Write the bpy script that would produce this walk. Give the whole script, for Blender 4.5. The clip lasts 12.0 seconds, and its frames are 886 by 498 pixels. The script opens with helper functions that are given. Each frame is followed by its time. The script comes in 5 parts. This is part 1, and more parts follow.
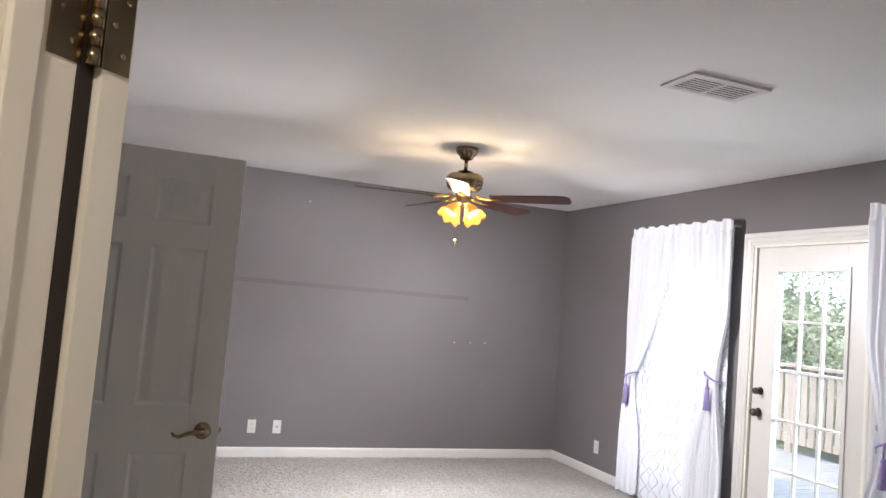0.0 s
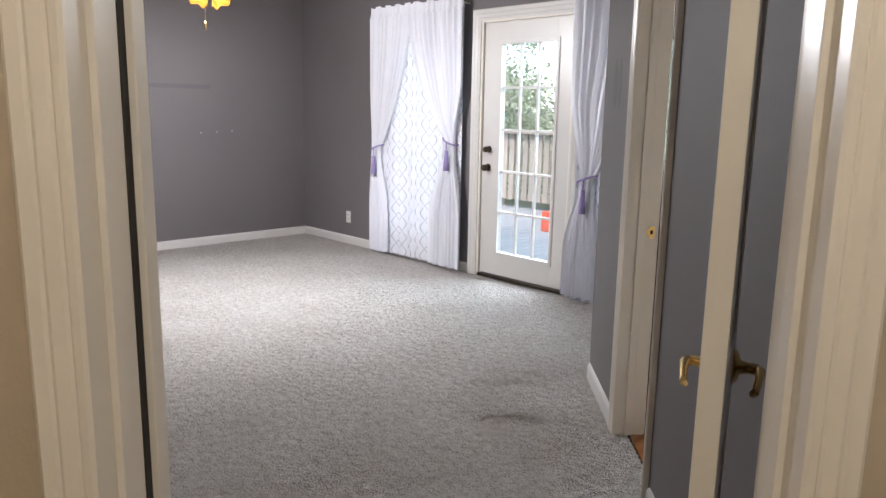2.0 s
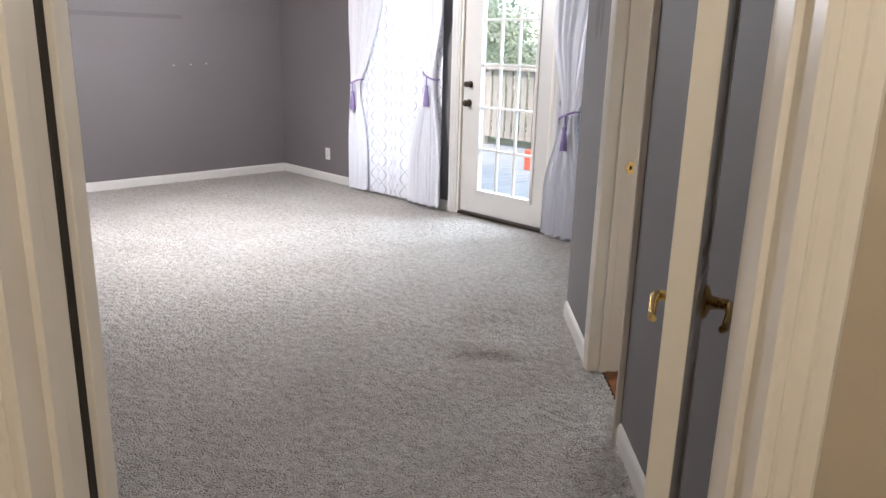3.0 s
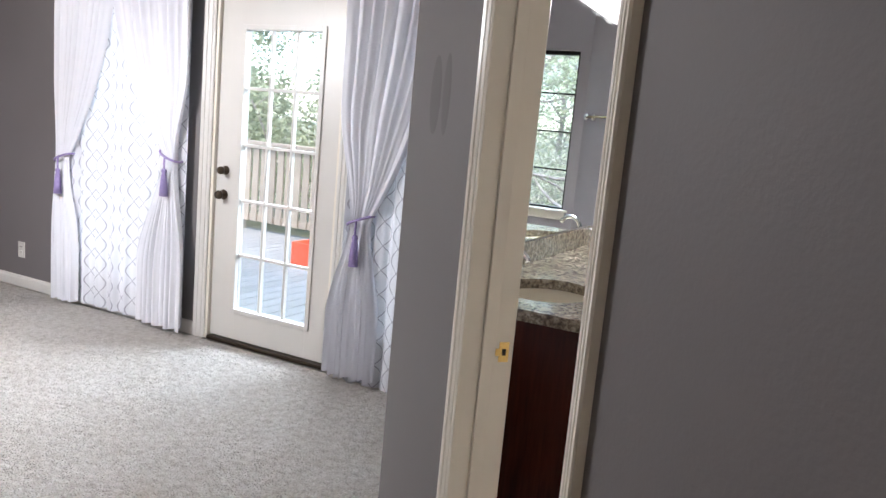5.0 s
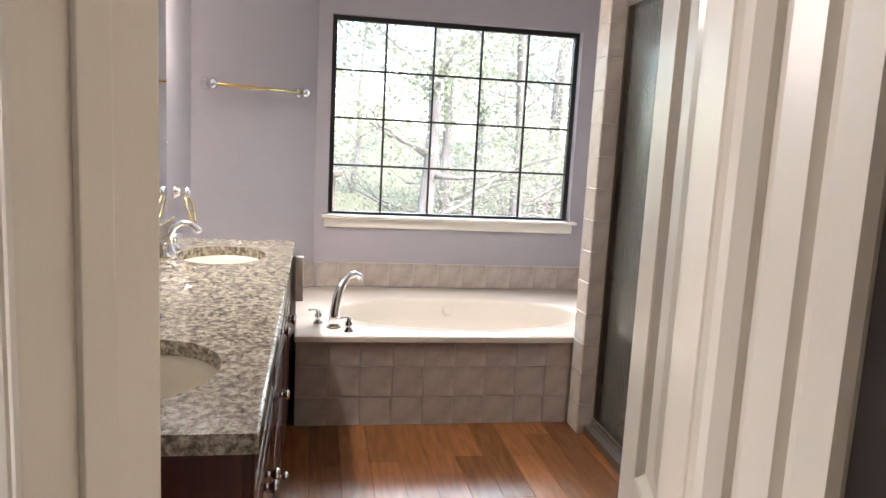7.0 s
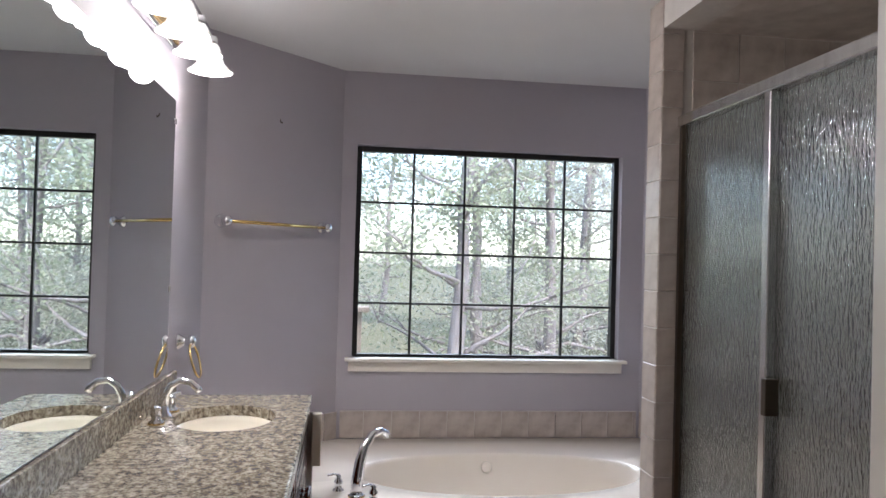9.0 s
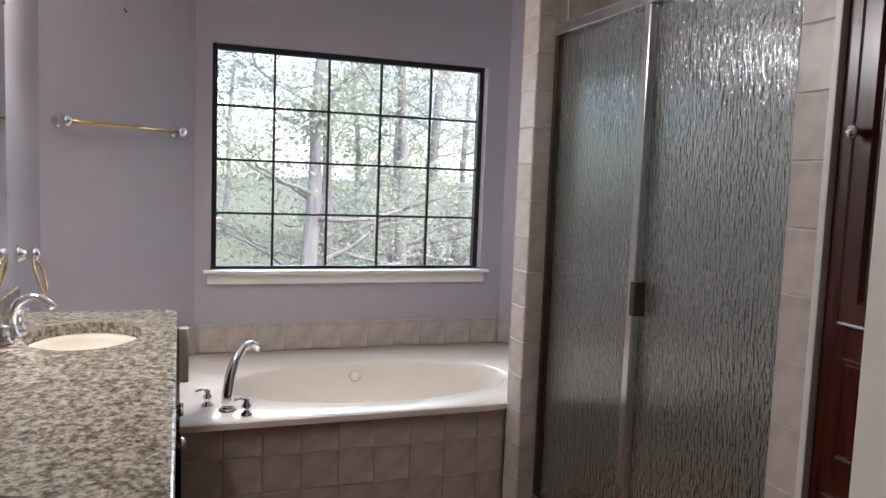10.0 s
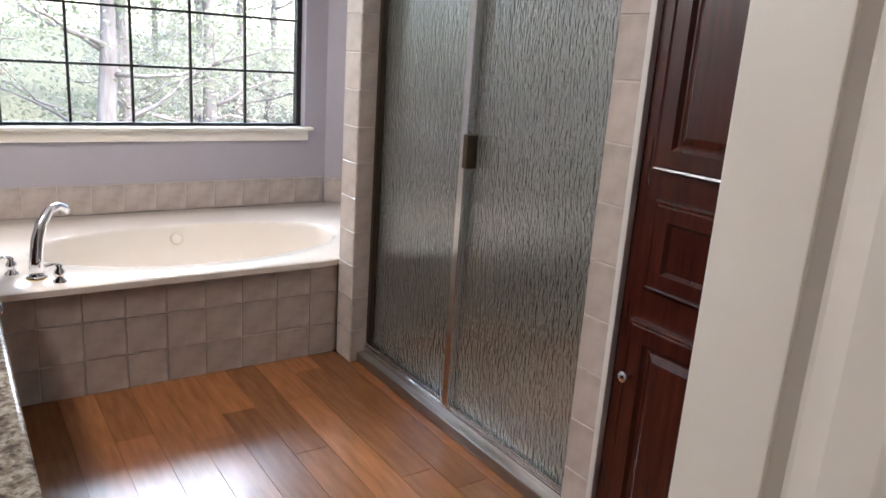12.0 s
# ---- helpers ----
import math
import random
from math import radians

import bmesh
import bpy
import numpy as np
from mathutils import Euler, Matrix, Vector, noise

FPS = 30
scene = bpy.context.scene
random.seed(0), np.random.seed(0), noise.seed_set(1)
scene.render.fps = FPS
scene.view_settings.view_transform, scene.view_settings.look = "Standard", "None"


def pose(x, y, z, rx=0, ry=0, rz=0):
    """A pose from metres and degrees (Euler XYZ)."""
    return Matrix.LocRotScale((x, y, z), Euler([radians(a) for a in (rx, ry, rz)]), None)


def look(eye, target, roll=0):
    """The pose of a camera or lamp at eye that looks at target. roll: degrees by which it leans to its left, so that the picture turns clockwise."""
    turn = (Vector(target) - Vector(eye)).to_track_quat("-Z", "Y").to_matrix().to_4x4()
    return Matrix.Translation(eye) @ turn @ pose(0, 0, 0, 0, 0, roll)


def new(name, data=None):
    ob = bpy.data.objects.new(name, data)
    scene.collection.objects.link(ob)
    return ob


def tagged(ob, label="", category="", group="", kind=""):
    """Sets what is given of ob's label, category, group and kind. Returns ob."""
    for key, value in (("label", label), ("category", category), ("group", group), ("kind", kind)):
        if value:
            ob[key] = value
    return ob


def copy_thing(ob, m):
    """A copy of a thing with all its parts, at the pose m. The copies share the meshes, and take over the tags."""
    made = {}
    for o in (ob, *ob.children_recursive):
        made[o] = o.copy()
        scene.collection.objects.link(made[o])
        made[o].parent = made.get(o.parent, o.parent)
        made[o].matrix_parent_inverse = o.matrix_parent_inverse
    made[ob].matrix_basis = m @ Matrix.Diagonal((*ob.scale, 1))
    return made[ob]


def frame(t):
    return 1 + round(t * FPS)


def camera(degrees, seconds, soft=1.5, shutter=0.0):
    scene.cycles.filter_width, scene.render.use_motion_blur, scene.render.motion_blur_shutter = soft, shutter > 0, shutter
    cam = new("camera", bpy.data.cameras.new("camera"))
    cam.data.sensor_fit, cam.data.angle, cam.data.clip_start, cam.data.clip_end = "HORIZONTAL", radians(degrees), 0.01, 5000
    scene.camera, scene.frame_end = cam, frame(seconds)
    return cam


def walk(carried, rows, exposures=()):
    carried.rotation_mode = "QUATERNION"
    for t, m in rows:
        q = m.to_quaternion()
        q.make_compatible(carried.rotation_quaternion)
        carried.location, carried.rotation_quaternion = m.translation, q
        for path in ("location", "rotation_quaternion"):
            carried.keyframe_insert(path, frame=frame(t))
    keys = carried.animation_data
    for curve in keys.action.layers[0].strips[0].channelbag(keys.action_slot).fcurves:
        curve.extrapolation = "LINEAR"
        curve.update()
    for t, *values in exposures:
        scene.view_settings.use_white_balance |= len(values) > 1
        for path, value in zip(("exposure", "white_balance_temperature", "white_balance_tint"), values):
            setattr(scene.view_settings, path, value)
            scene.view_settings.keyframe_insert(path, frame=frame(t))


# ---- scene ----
cam = camera(61.7, 12.0)
PATH = [
    (0, (0.548, 0.555, 1.468), (1.262, 2.417, 1.614), 4.8),
    (0.5, (0.447, 0.745, 1.459), (1.533, 2.424, 1.494), 4.5),
    (1, (0.395, 0.675, 1.465), (1.626, 2.248, 1.361), 4.7),
    (1.5, (0.264, 0.513, 1.43), (1.514, 2.049, 1.144), 3.0),
    (2, (0.078, 0.386, 1.38), (1.425, 1.816, 1.005), 1.0),
    (2.5, (0.007, 0.345, 1.362), (1.373, 1.714, 0.853), 1.1),
    (3, (0.155, 0.4, 1.349), (1.507, 1.774, 0.818), 1.5),
    (3.2, (0.248, 0.438, 1.372), (1.588, 1.843, 0.89), 1.6),
    (4.8, (1.06, 1.265, 1.392), (2.792, 2.226, 1.131), 4.6),
    (5, (1.14, 1.36, 1.404), (2.903, 2.25, 1.09), 5.3),
    (5.2, (1.265, 1.494, 1.381), (3.078, 2.258, 1.025), 5.8),
    (5.5, (1.455, 1.664, 1.362), (3.347, 2.154, 0.938), 4.7),
    (6, (1.656, 1.753, 1.352), (3.586, 1.931, 0.858), 3.2),
    (6.5, (1.885, 1.799, 1.369), (3.834, 1.696, 0.933), 2.6),
    (6.7, (1.954, 1.824, 1.379), (3.897, 1.578, 0.974), 3.1),
    (8.3, (2.409, 1.841, 1.436), (4.371, 1.461, 1.379), 0.3),
    (8.5, (2.434, 1.82, 1.437), (4.407, 1.495, 1.428), 0.4),
    (9, (2.468, 1.795, 1.434), (4.45, 1.536, 1.469), 1.6),
    (9.5, (2.501, 1.834, 1.412), (4.46, 1.433, 1.358), 2.4),
    (10, (2.552, 1.911, 1.41), (4.427, 1.24, 1.225), 2.2),
    (10.5, (2.573, 1.955, 1.397), (4.344, 1.077, 1.091), 1.9),
    (11, (2.599, 1.967, 1.374), (4.279, 0.957, 0.974), 2.0),
    (11.5, (2.606, 1.973, 1.364), (4.21, 0.874, 0.896), 2.6),
    (12, (2.582, 1.973, 1.368), (4.172, 0.875, 0.853), 4.0),
]
EXPOSURES = [(0, 4.2, 6200, 9), (0.5, 3.98, 6150, 9), (1.0, 3.75, 6150, 9), (2.0, 3.85, 6150, 9), (2.5, 4.05, 6200, 9), (3.2, 4.1, 6150, 9), (4.8, 3.95, 6150, 8), (5.5, 4.3, 6500, 11),
             (6.7, 4.35, 6750, 12), (8.3, 3.9, 6150, 14), (9.0, 3.5, 6150, 14), (9.5, 3.5, 6250, 15), (10.5, 3.9, 6250, 14), (12, 4.2, 6350, 14)]
walk(cam, [(t, look(eye, target, roll)) for t, eye, target, roll in PATH], EXPOSURES)

# ---- world and light ----
world = bpy.data.worlds.new("world")
scene.world = world
world.use_nodes = True
wn = world.node_tree
sky = wn.nodes.new("ShaderNodeTexSky")
sky.sky_type, sky.sun_disc = "NISHITA", False
sky.sun_elevation, sky.sun_rotation = radians(58), radians(239)
sky.air_density, sky.dust_density = 1.0, 1.5
wn.nodes["Background"].inputs["Strength"].default_value = 0.066
wn.links.new(sky.outputs[0], wn.nodes["Background"].inputs["Color"])
sun = new("sun", bpy.data.lights.new("sun", "SUN"))
sun.data.energy, sun.data.angle, sun.data.color = 0.5, radians(14), (1, 0.97, 0.92)
sun.matrix_basis = look((-10, -6, 19), (0, 0, 0))


def sky_lamp(name, eye, target, w, h, watts):
    """Light of the open sky over a window, higher than any line of sight through it."""
    ob = new(name, bpy.data.lights.new(name, "AREA"))
    ob.data.shape, ob.data.size, ob.data.size_y, ob.data.energy, ob.data.color = "RECTANGLE", w, h, watts, (0.80, 0.91, 1.0)
    ob.matrix_basis = look(eye, target)


def bulb_lamp(name, place, watts, color, radius=0.03):
    ob = new(name, bpy.data.lights.new(name, "POINT"))
    ob.data.energy, ob.data.color, ob.data.shadow_soft_size = watts, color, radius
    ob.location = place
    return ob


def shade_lamp(name, place, aim, watts, color, degrees=165):
    """Light that leaves the open mouth of a lamp shade."""
    ob = new(name, bpy.data.lights.new(name, "SPOT"))
    ob.data.energy, ob.data.color, ob.data.shadow_soft_size = watts, color, 0.05
    ob.data.spot_size, ob.data.spot_blend = radians(degrees), 0.5
    ob.matrix_basis = look(place, aim)


sky_lamp("sky_over_bedroom", (6.4, 3.9, 3.3), (2.2, 3.9, 0.4), 6.0, 1.2, 44)
sky_lamp("sky_over_bath", (11.2, 0.95, 4.1), (4.0, 0.95, 1.2), 4.0, 1.3, 33)

# ---- materials ----


def mat(name, color, rough=0.6, metal=0.0, color2=None, scale=8.0, amount=0.5, bump=0.0, bump_scale=60.0,
        spec=0.5, glow=None, strength=0.0, vary=0.0, detail=6.0, stretch=(1, 1, 1), trans=0.0, rough_var=0.0, dist=0.01):
    m = bpy.data.materials.new(name)
    m.use_nodes = True
    n, l = m.node_tree.nodes, m.node_tree.links
    b = n["Principled BSDF"]
    b.inputs["Base Color"].default_value = (*color, 1)
    b.inputs["Roughness"].default_value, b.inputs["Metallic"].default_value = rough, metal
    b.inputs["Specular IOR Level"].default_value = spec
    if trans:
        b.inputs["Transmission Weight"].default_value = trans
    co = n.new("ShaderNodeTexCoord")
    mp = n.new("ShaderNodeMapping")
    mp.inputs["Scale"].default_value = stretch
    l.new(co.outputs["Object"], mp.inputs[0])
    if color2 is not None:
        t1 = n.new("ShaderNodeTexNoise")
        t1.inputs["Scale"].default_value, t1.inputs["Detail"].default_value = scale, detail
        l.new(mp.outputs[0], t1.inputs["Vector"])
        ramp = n.new("ShaderNodeValToRGB")
        ramp.color_ramp.elements[0].position, ramp.color_ramp.elements[1].position = 0.5 - 0.4 * (1 - amount), 0.5 + 0.4 * (1 - amount)
        ramp.color_ramp.elements[0].color, ramp.color_ramp.elements[1].color = (*color, 1), (*color2, 1)
        l.new(t1.outputs["Fac"], ramp.inputs[0])
        out = ramp.outputs[0]
        if vary:
            oi = n.new("ShaderNodeObjectInfo")
            mr = n.new("ShaderNodeMapRange")
            mr.inputs["To Min"].default_value, mr.inputs["To Max"].default_value = 1 - vary, 1 + vary
            l.new(oi.outputs["Random"], mr.inputs["Value"])
            hs = n.new("ShaderNodeHueSaturation")
            l.new(mr.outputs[0], hs.inputs["Value"])
            l.new(out, hs.inputs["Color"])
            out = hs.outputs[0]
        l.new(out, b.inputs["Base Color"])
    if rough_var:
        t3 = n.new("ShaderNodeTexNoise")
        t3.inputs["Scale"].default_value = scale * 1.7
        l.new(mp.outputs[0], t3.inputs["Vector"])
        m3 = n.new("ShaderNodeMapRange")
        m3.inputs["To Min"].default_value, m3.inputs["To Max"].default_value = rough - rough_var, rough + rough_var
        l.new(t3.outputs["Fac"], m3.inputs["Value"])
        l.new(m3.outputs[0], b.inputs["Roughness"])
    if bump:
        t2 = n.new("ShaderNodeTexNoise")
        t2.inputs["Scale"].default_value, t2.inputs["Detail"].default_value = bump_scale, 4
        l.new(mp.outputs[0], t2.inputs["Vector"])
        bp = n.new("ShaderNodeBump")
        bp.inputs["Strength"].default_value, bp.inputs["Distance"].default_value = bump, dist
        l.new(t2.outputs["Fac"], bp.inputs["Height"])
        l.new(bp.outputs[0], b.inputs["Normal"])
    if glow:
        b.inputs["Emission Color"].default_value, b.inputs["Emission Strength"].default_value = (*glow, 1), strength
    return m


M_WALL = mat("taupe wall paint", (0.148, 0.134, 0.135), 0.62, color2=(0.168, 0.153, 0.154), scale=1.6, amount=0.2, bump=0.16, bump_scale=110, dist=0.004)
M_BATH = mat("lavender grey wall paint", (0.40, 0.37, 0.40), 0.6, color2=(0.43, 0.40, 0.43), scale=2.0, amount=0.2, bump=0.16, bump_scale=110, dist=0.004)
M_HALL = mat("tan hall paint", (0.50, 0.42, 0.31), 0.6, color2=(0.54, 0.455, 0.345), scale=2.0, amount=0.2, bump=0.16, bump_scale=110, dist=0.004)
M_CEIL = mat("white ceiling paint", (0.83, 0.82, 0.81), 0.85, color2=(0.79, 0.78, 0.77), scale=3.0, amount=0.2, bump=0.2, bump_scale=110, dist=0.006)
M_TRIM = mat("cream trim paint", (0.80, 0.745, 0.66), 0.30, color2=(0.77, 0.715, 0.63), scale=5.0, amount=0.2, bump=0.05, bump_scale=40, dist=0.002)
M_WHITE = mat("white trim paint", (0.66, 0.635, 0.60), 0.35, color2=(0.63, 0.605, 0.57), scale=6.0, amount=0.2, bump=0.04, bump_scale=40, dist=0.002)
M_DOOR = mat("off white door paint", (0.74, 0.725, 0.69), 0.38, color2=(0.71, 0.695, 0.66), scale=4.0, amount=0.2, bump=0.08, bump_scale=25, dist=0.002, stretch=(4, 4, 0.6))
M_BRASS = mat("brass", (0.78, 0.56, 0.22), 0.22, 1.0, color2=(0.7, 0.48, 0.18), scale=20, amount=0.3)
M_ABRASS = mat("antique brass", (0.36, 0.28, 0.17), 0.25, 1.0, color2=(0.22, 0.165, 0.10), scale=18, amount=0.4)
M_CHROME = mat("chrome", (0.82, 0.83, 0.85), 0.08, 1.0)
M_ALU = mat("brushed aluminium", (0.74, 0.73, 0.72), 0.2, 1.0, color2=(0.55, 0.53, 0.51), scale=30, amount=0.3, stretch=(1, 1, 0.1))
M_BLADE = mat("cherry fan blade", (0.022, 0.006, 0.005), 0.4, color2=(0.04, 0.010, 0.007), scale=9, amount=0.5, stretch=(1, 8, 8))
M_CHERRY = mat("dark cherry wood", (0.034, 0.007, 0.0048), 0.25, color2=(0.075, 0.015, 0.009), scale=7, amount=0.45, stretch=(8, 8, 0.7), bump=0.05, bump_scale=30, dist=0.002)
M_WOODF = mat("brown floor plank", (0.165, 0.060, 0.020), 0.24, color2=(0.29, 0.115, 0.040), scale=6, amount=0.25, stretch=(0.9, 7, 1), vary=0.28)
M_GAP = mat("dark joint", (0.03, 0.02, 0.015), 0.8)
M_TILE = mat("beige ceramic tile", (0.36, 0.295, 0.25), 0.3, color2=(0.58, 0.51, 0.45), scale=11, amount=0.42, bump=0.05, bump_scale=20, dist=0.001, vary=0.05)
M_CURB = mat("dull aluminium curb", (0.42, 0.40, 0.375), 0.42, 1.0, color2=(0.30, 0.28, 0.26), scale=18, amount=0.4, stretch=(0.2, 1, 1))
# near-black colour that stands for the shadow in the hinge gap
M_GAP_SHADOW = mat("dark hinge gap shadow", (0.022, 0.015, 0.010), 0.7)
M_GROUT = mat("pale grout", (0.60, 0.56, 0.51), 0.8, color2=(0.52, 0.48, 0.44), scale=30, amount=0.3, bump=0.2, bump_scale=200, dist=0.002)
M_TUB = mat("almond acrylic", (0.78, 0.70, 0.61), 0.16, color2=(0.76, 0.68, 0.59), scale=3, amount=0.1)
M_SINK = mat("biscuit porcelain", (0.80, 0.74, 0.63), 0.1)
M_BLACK = mat("black window frame", (0.012, 0.010, 0.010), 0.45, bump=0.05, bump_scale=60, dist=0.002)
M_BRONZE = mat("dark bronze", (0.10, 0.075, 0.055), 0.35, 0.9)
M_DARK = mat("dark slot", (0.01, 0.01, 0.01), 0.7)
M_PURPLE = mat("lilac cord", (0.26, 0.20, 0.42), 0.8, color2=(0.34, 0.27, 0.5), scale=80, amount=0.4, bump=0.4, bump_scale=300, dist=0.003)
M_DECK = mat("weathered deck board", (0.13, 0.126, 0.12), 0.8, color2=(0.19, 0.184, 0.175), scale=6, amount=0.4, stretch=(0.6, 8, 1), vary=0.15)
M_FENCE = mat("weathered cedar", (0.20, 0.165, 0.13), 0.85, color2=(0.30, 0.25, 0.2), scale=6, amount=0.4, stretch=(6, 6, 0.6), vary=0.15)
M_GRASS = mat("lawn", (0.10, 0.105, 0.05), 0.9, color2=(0.17, 0.155, 0.09), scale=3, amount=0.5, bump=0.6, bump_scale=40, dist=0.05)
M_BARK = mat("grey bark", (0.24, 0.205, 0.19), 0.9, color2=(0.36, 0.32, 0.30), scale=9, amount=0.5, bump=0.8, bump_scale=24, dist=0.03, stretch=(1, 1, 0.3))
M_ORANGE = mat("terracotta orange plastic", (0.50, 0.075, 0.03), 0.5, color2=(0.42, 0.06, 0.025), scale=6, amount=0.3)
M_SHADEW = mat("white glass shade", (0.9, 0.88, 0.84), 0.3, glow=(1.0, 0.95, 0.88), strength=0.06)
M_SHADEA = mat("amber glass shade", (0.22, 0.085, 0.013), 0.3, color2=(0.28, 0.12, 0.022), scale=30, amount=0.4, glow=(1.0, 0.46, 0.07), strength=0.04)
M_BULB = mat("lit bulb", (1, 0.9, 0.7), 0.4, glow=(1.0, 0.80, 0.48), strength=0.4)
M_SMUDGE = mat("faint smudge", (0.130, 0.117, 0.118), 0.7, color2=(0.142, 0.128, 0.129), scale=22, amount=0.4)


def make_carpet():
    m = mat("beige carpet", (0.83, 0.775, 0.72), 0.95, color2=(0.94, 0.905, 0.865), scale=2.6, amount=0.45, spec=0.1)
    n, l = m.node_tree.nodes, m.node_tree.links
    b = n["Principled BSDF"]
    ramp = next(x for x in n if x.type == "VALTORGB")
    co = next(x for x in n if x.type == "TEX_COORD")
    v = n.new("ShaderNodeTexVoronoi")
    v.inputs["Scale"].default_value = 130
    l.new(co.outputs["Object"], v.inputs["Vector"])
    w = n.new("ShaderNodeTexNoise")
    w.inputs["Scale"].default_value, w.inputs["Detail"].default_value, w.inputs["Roughness"].default_value = 26, 10, 0.72
    l.new(co.outputs["Object"], w.inputs["Vector"])
    big = n.new("ShaderNodeTexNoise")
    big.inputs["Scale"].default_value, big.inputs["Detail"].default_value = 22, 4
    l.new(co.outputs["Object"], big.inputs["Vector"])
    mix = n.new("ShaderNodeMix")
    mix.data_type, mix.blend_type = "RGBA", "MULTIPLY"
    mix.inputs["Factor"].default_value = 1.0
    # colour darkens towards the cell edges: painted shade between tufts
    cr = n.new("ShaderNodeValToRGB")
    cr.color_ramp.elements[0].position, cr.color_ramp.elements[1].position = 0.05, 0.6
    cr.color_ramp.elements[0].color, cr.color_ramp.elements[1].color = (1, 1, 1, 1), (0.80, 0.78, 0.76, 1)
    l.new(v.outputs["Distance"], cr.inputs[0])
    l.new(ramp.outputs[0], mix.inputs[6])
    l.new(cr.outputs[0], mix.inputs[7])
    mix2 = n.new("ShaderNodeMix")
    mix2.data_type, mix2.blend_type = "RGBA", "MULTIPLY"
    mix2.inputs["Factor"].default_value = 0.8
    # noise darkens the colour too, as shading among the clumps of pile
    cr2 = n.new("ShaderNodeValToRGB")
    cr2.color_ramp.elements[0].position, cr2.color_ramp.elements[1].position = 0.36, 0.58
    cr2.color_ramp.elements[0].color, cr2.color_ramp.elements[1].color = (0.70, 0.665, 0.63, 1), (1, 1, 1, 1)
    l.new(w.outputs["Fac"], cr2.inputs[0])
    l.new(mix.outputs[2], mix2.inputs[6])
    l.new(cr2.outputs[0], mix2.inputs[7])
    l.new(mix2.outputs[2], b.inputs["Base Color"])
    b.inputs["Sheen Weight"].default_value = 0.1
    sub = n.new("ShaderNodeMath")
    sub.operation = "SUBTRACT"
    l.new(w.outputs["Fac"], sub.inputs[0])
    l.new(v.outputs["Distance"], sub.inputs[1])
    bp = n.new("ShaderNodeBump")
    bp.inputs["Strength"].default_value, bp.inputs["Distance"].default_value = 1.0, 0.026
    l.new(sub.outputs[0], bp.inputs["Height"])
    bp2 = n.new("ShaderNodeBump")
    bp2.inputs["Strength"].default_value, bp2.inputs["Distance"].default_value = 0.8, 0.05
    l.new(big.outputs["Fac"], bp2.inputs["Height"])
    l.new(bp.outputs[0], bp2.inputs["Normal"])
    l.new(bp2.outputs[0], b.inputs["Normal"])
    return m


def make_granite():
    m = mat("speckled granite", (0.36, 0.31, 0.24), 0.14)
    n, l = m.node_tree.nodes, m.node_tree.links
    b = n["Principled BSDF"]
    co = n.new("ShaderNodeTexCoord")
    a = n.new("ShaderNodeTexNoise")
    a.inputs["Scale"].default_value, a.inputs["Detail"].default_value, a.inputs["Roughness"].default_value = 58, 8, 0.6
    c = n.new("ShaderNodeTexNoise")
    c.inputs["Scale"].default_value, c.inputs["Detail"].default_value = 120, 5
    l.new(co.outputs["Object"], a.inputs["Vector"])
    l.new(co.outputs["Object"], c.inputs["Vector"])
    ra = n.new("ShaderNodeValToRGB")
    e = ra.color_ramp.elements
    e[0].position, e[0].color = 0.34, (0.085, 0.07, 0.055, 1)
    e[1].position, e[1].color = 0.47, (0.25, 0.205, 0.15, 1)
    e2 = ra.color_ramp.elements.new(0.56)
    e2.color = (0.40, 0.355, 0.28, 1)
    e3 = ra.color_ramp.elements.new(0.68)
    e3.color = (0.52, 0.475, 0.39, 1)
    rc = n.new("ShaderNodeValToRGB")
    rc.color_ramp.elements[0].position, rc.color_ramp.elements[1].position = 0.36, 0.46
    rc.color_ramp.elements[0].color, rc.color_ramp.elements[1].color = (0.32, 0.27, 0.23, 1), (1, 1, 1, 1)
    l.new(a.outputs["Fac"], ra.inputs[0])
    l.new(c.outputs["Fac"], rc.inputs[0])
    mix = n.new("ShaderNodeMix")
    mix.data_type, mix.blend_type = "RGBA", "MULTIPLY"
    mix.inputs["Factor"].default_value = 0.85
    l.new(ra.outputs[0], mix.inputs[6])
    l.new(rc.outputs[0], mix.inputs[7])
    l.new(mix.outputs[2], b.inputs["Base Color"])
    return m


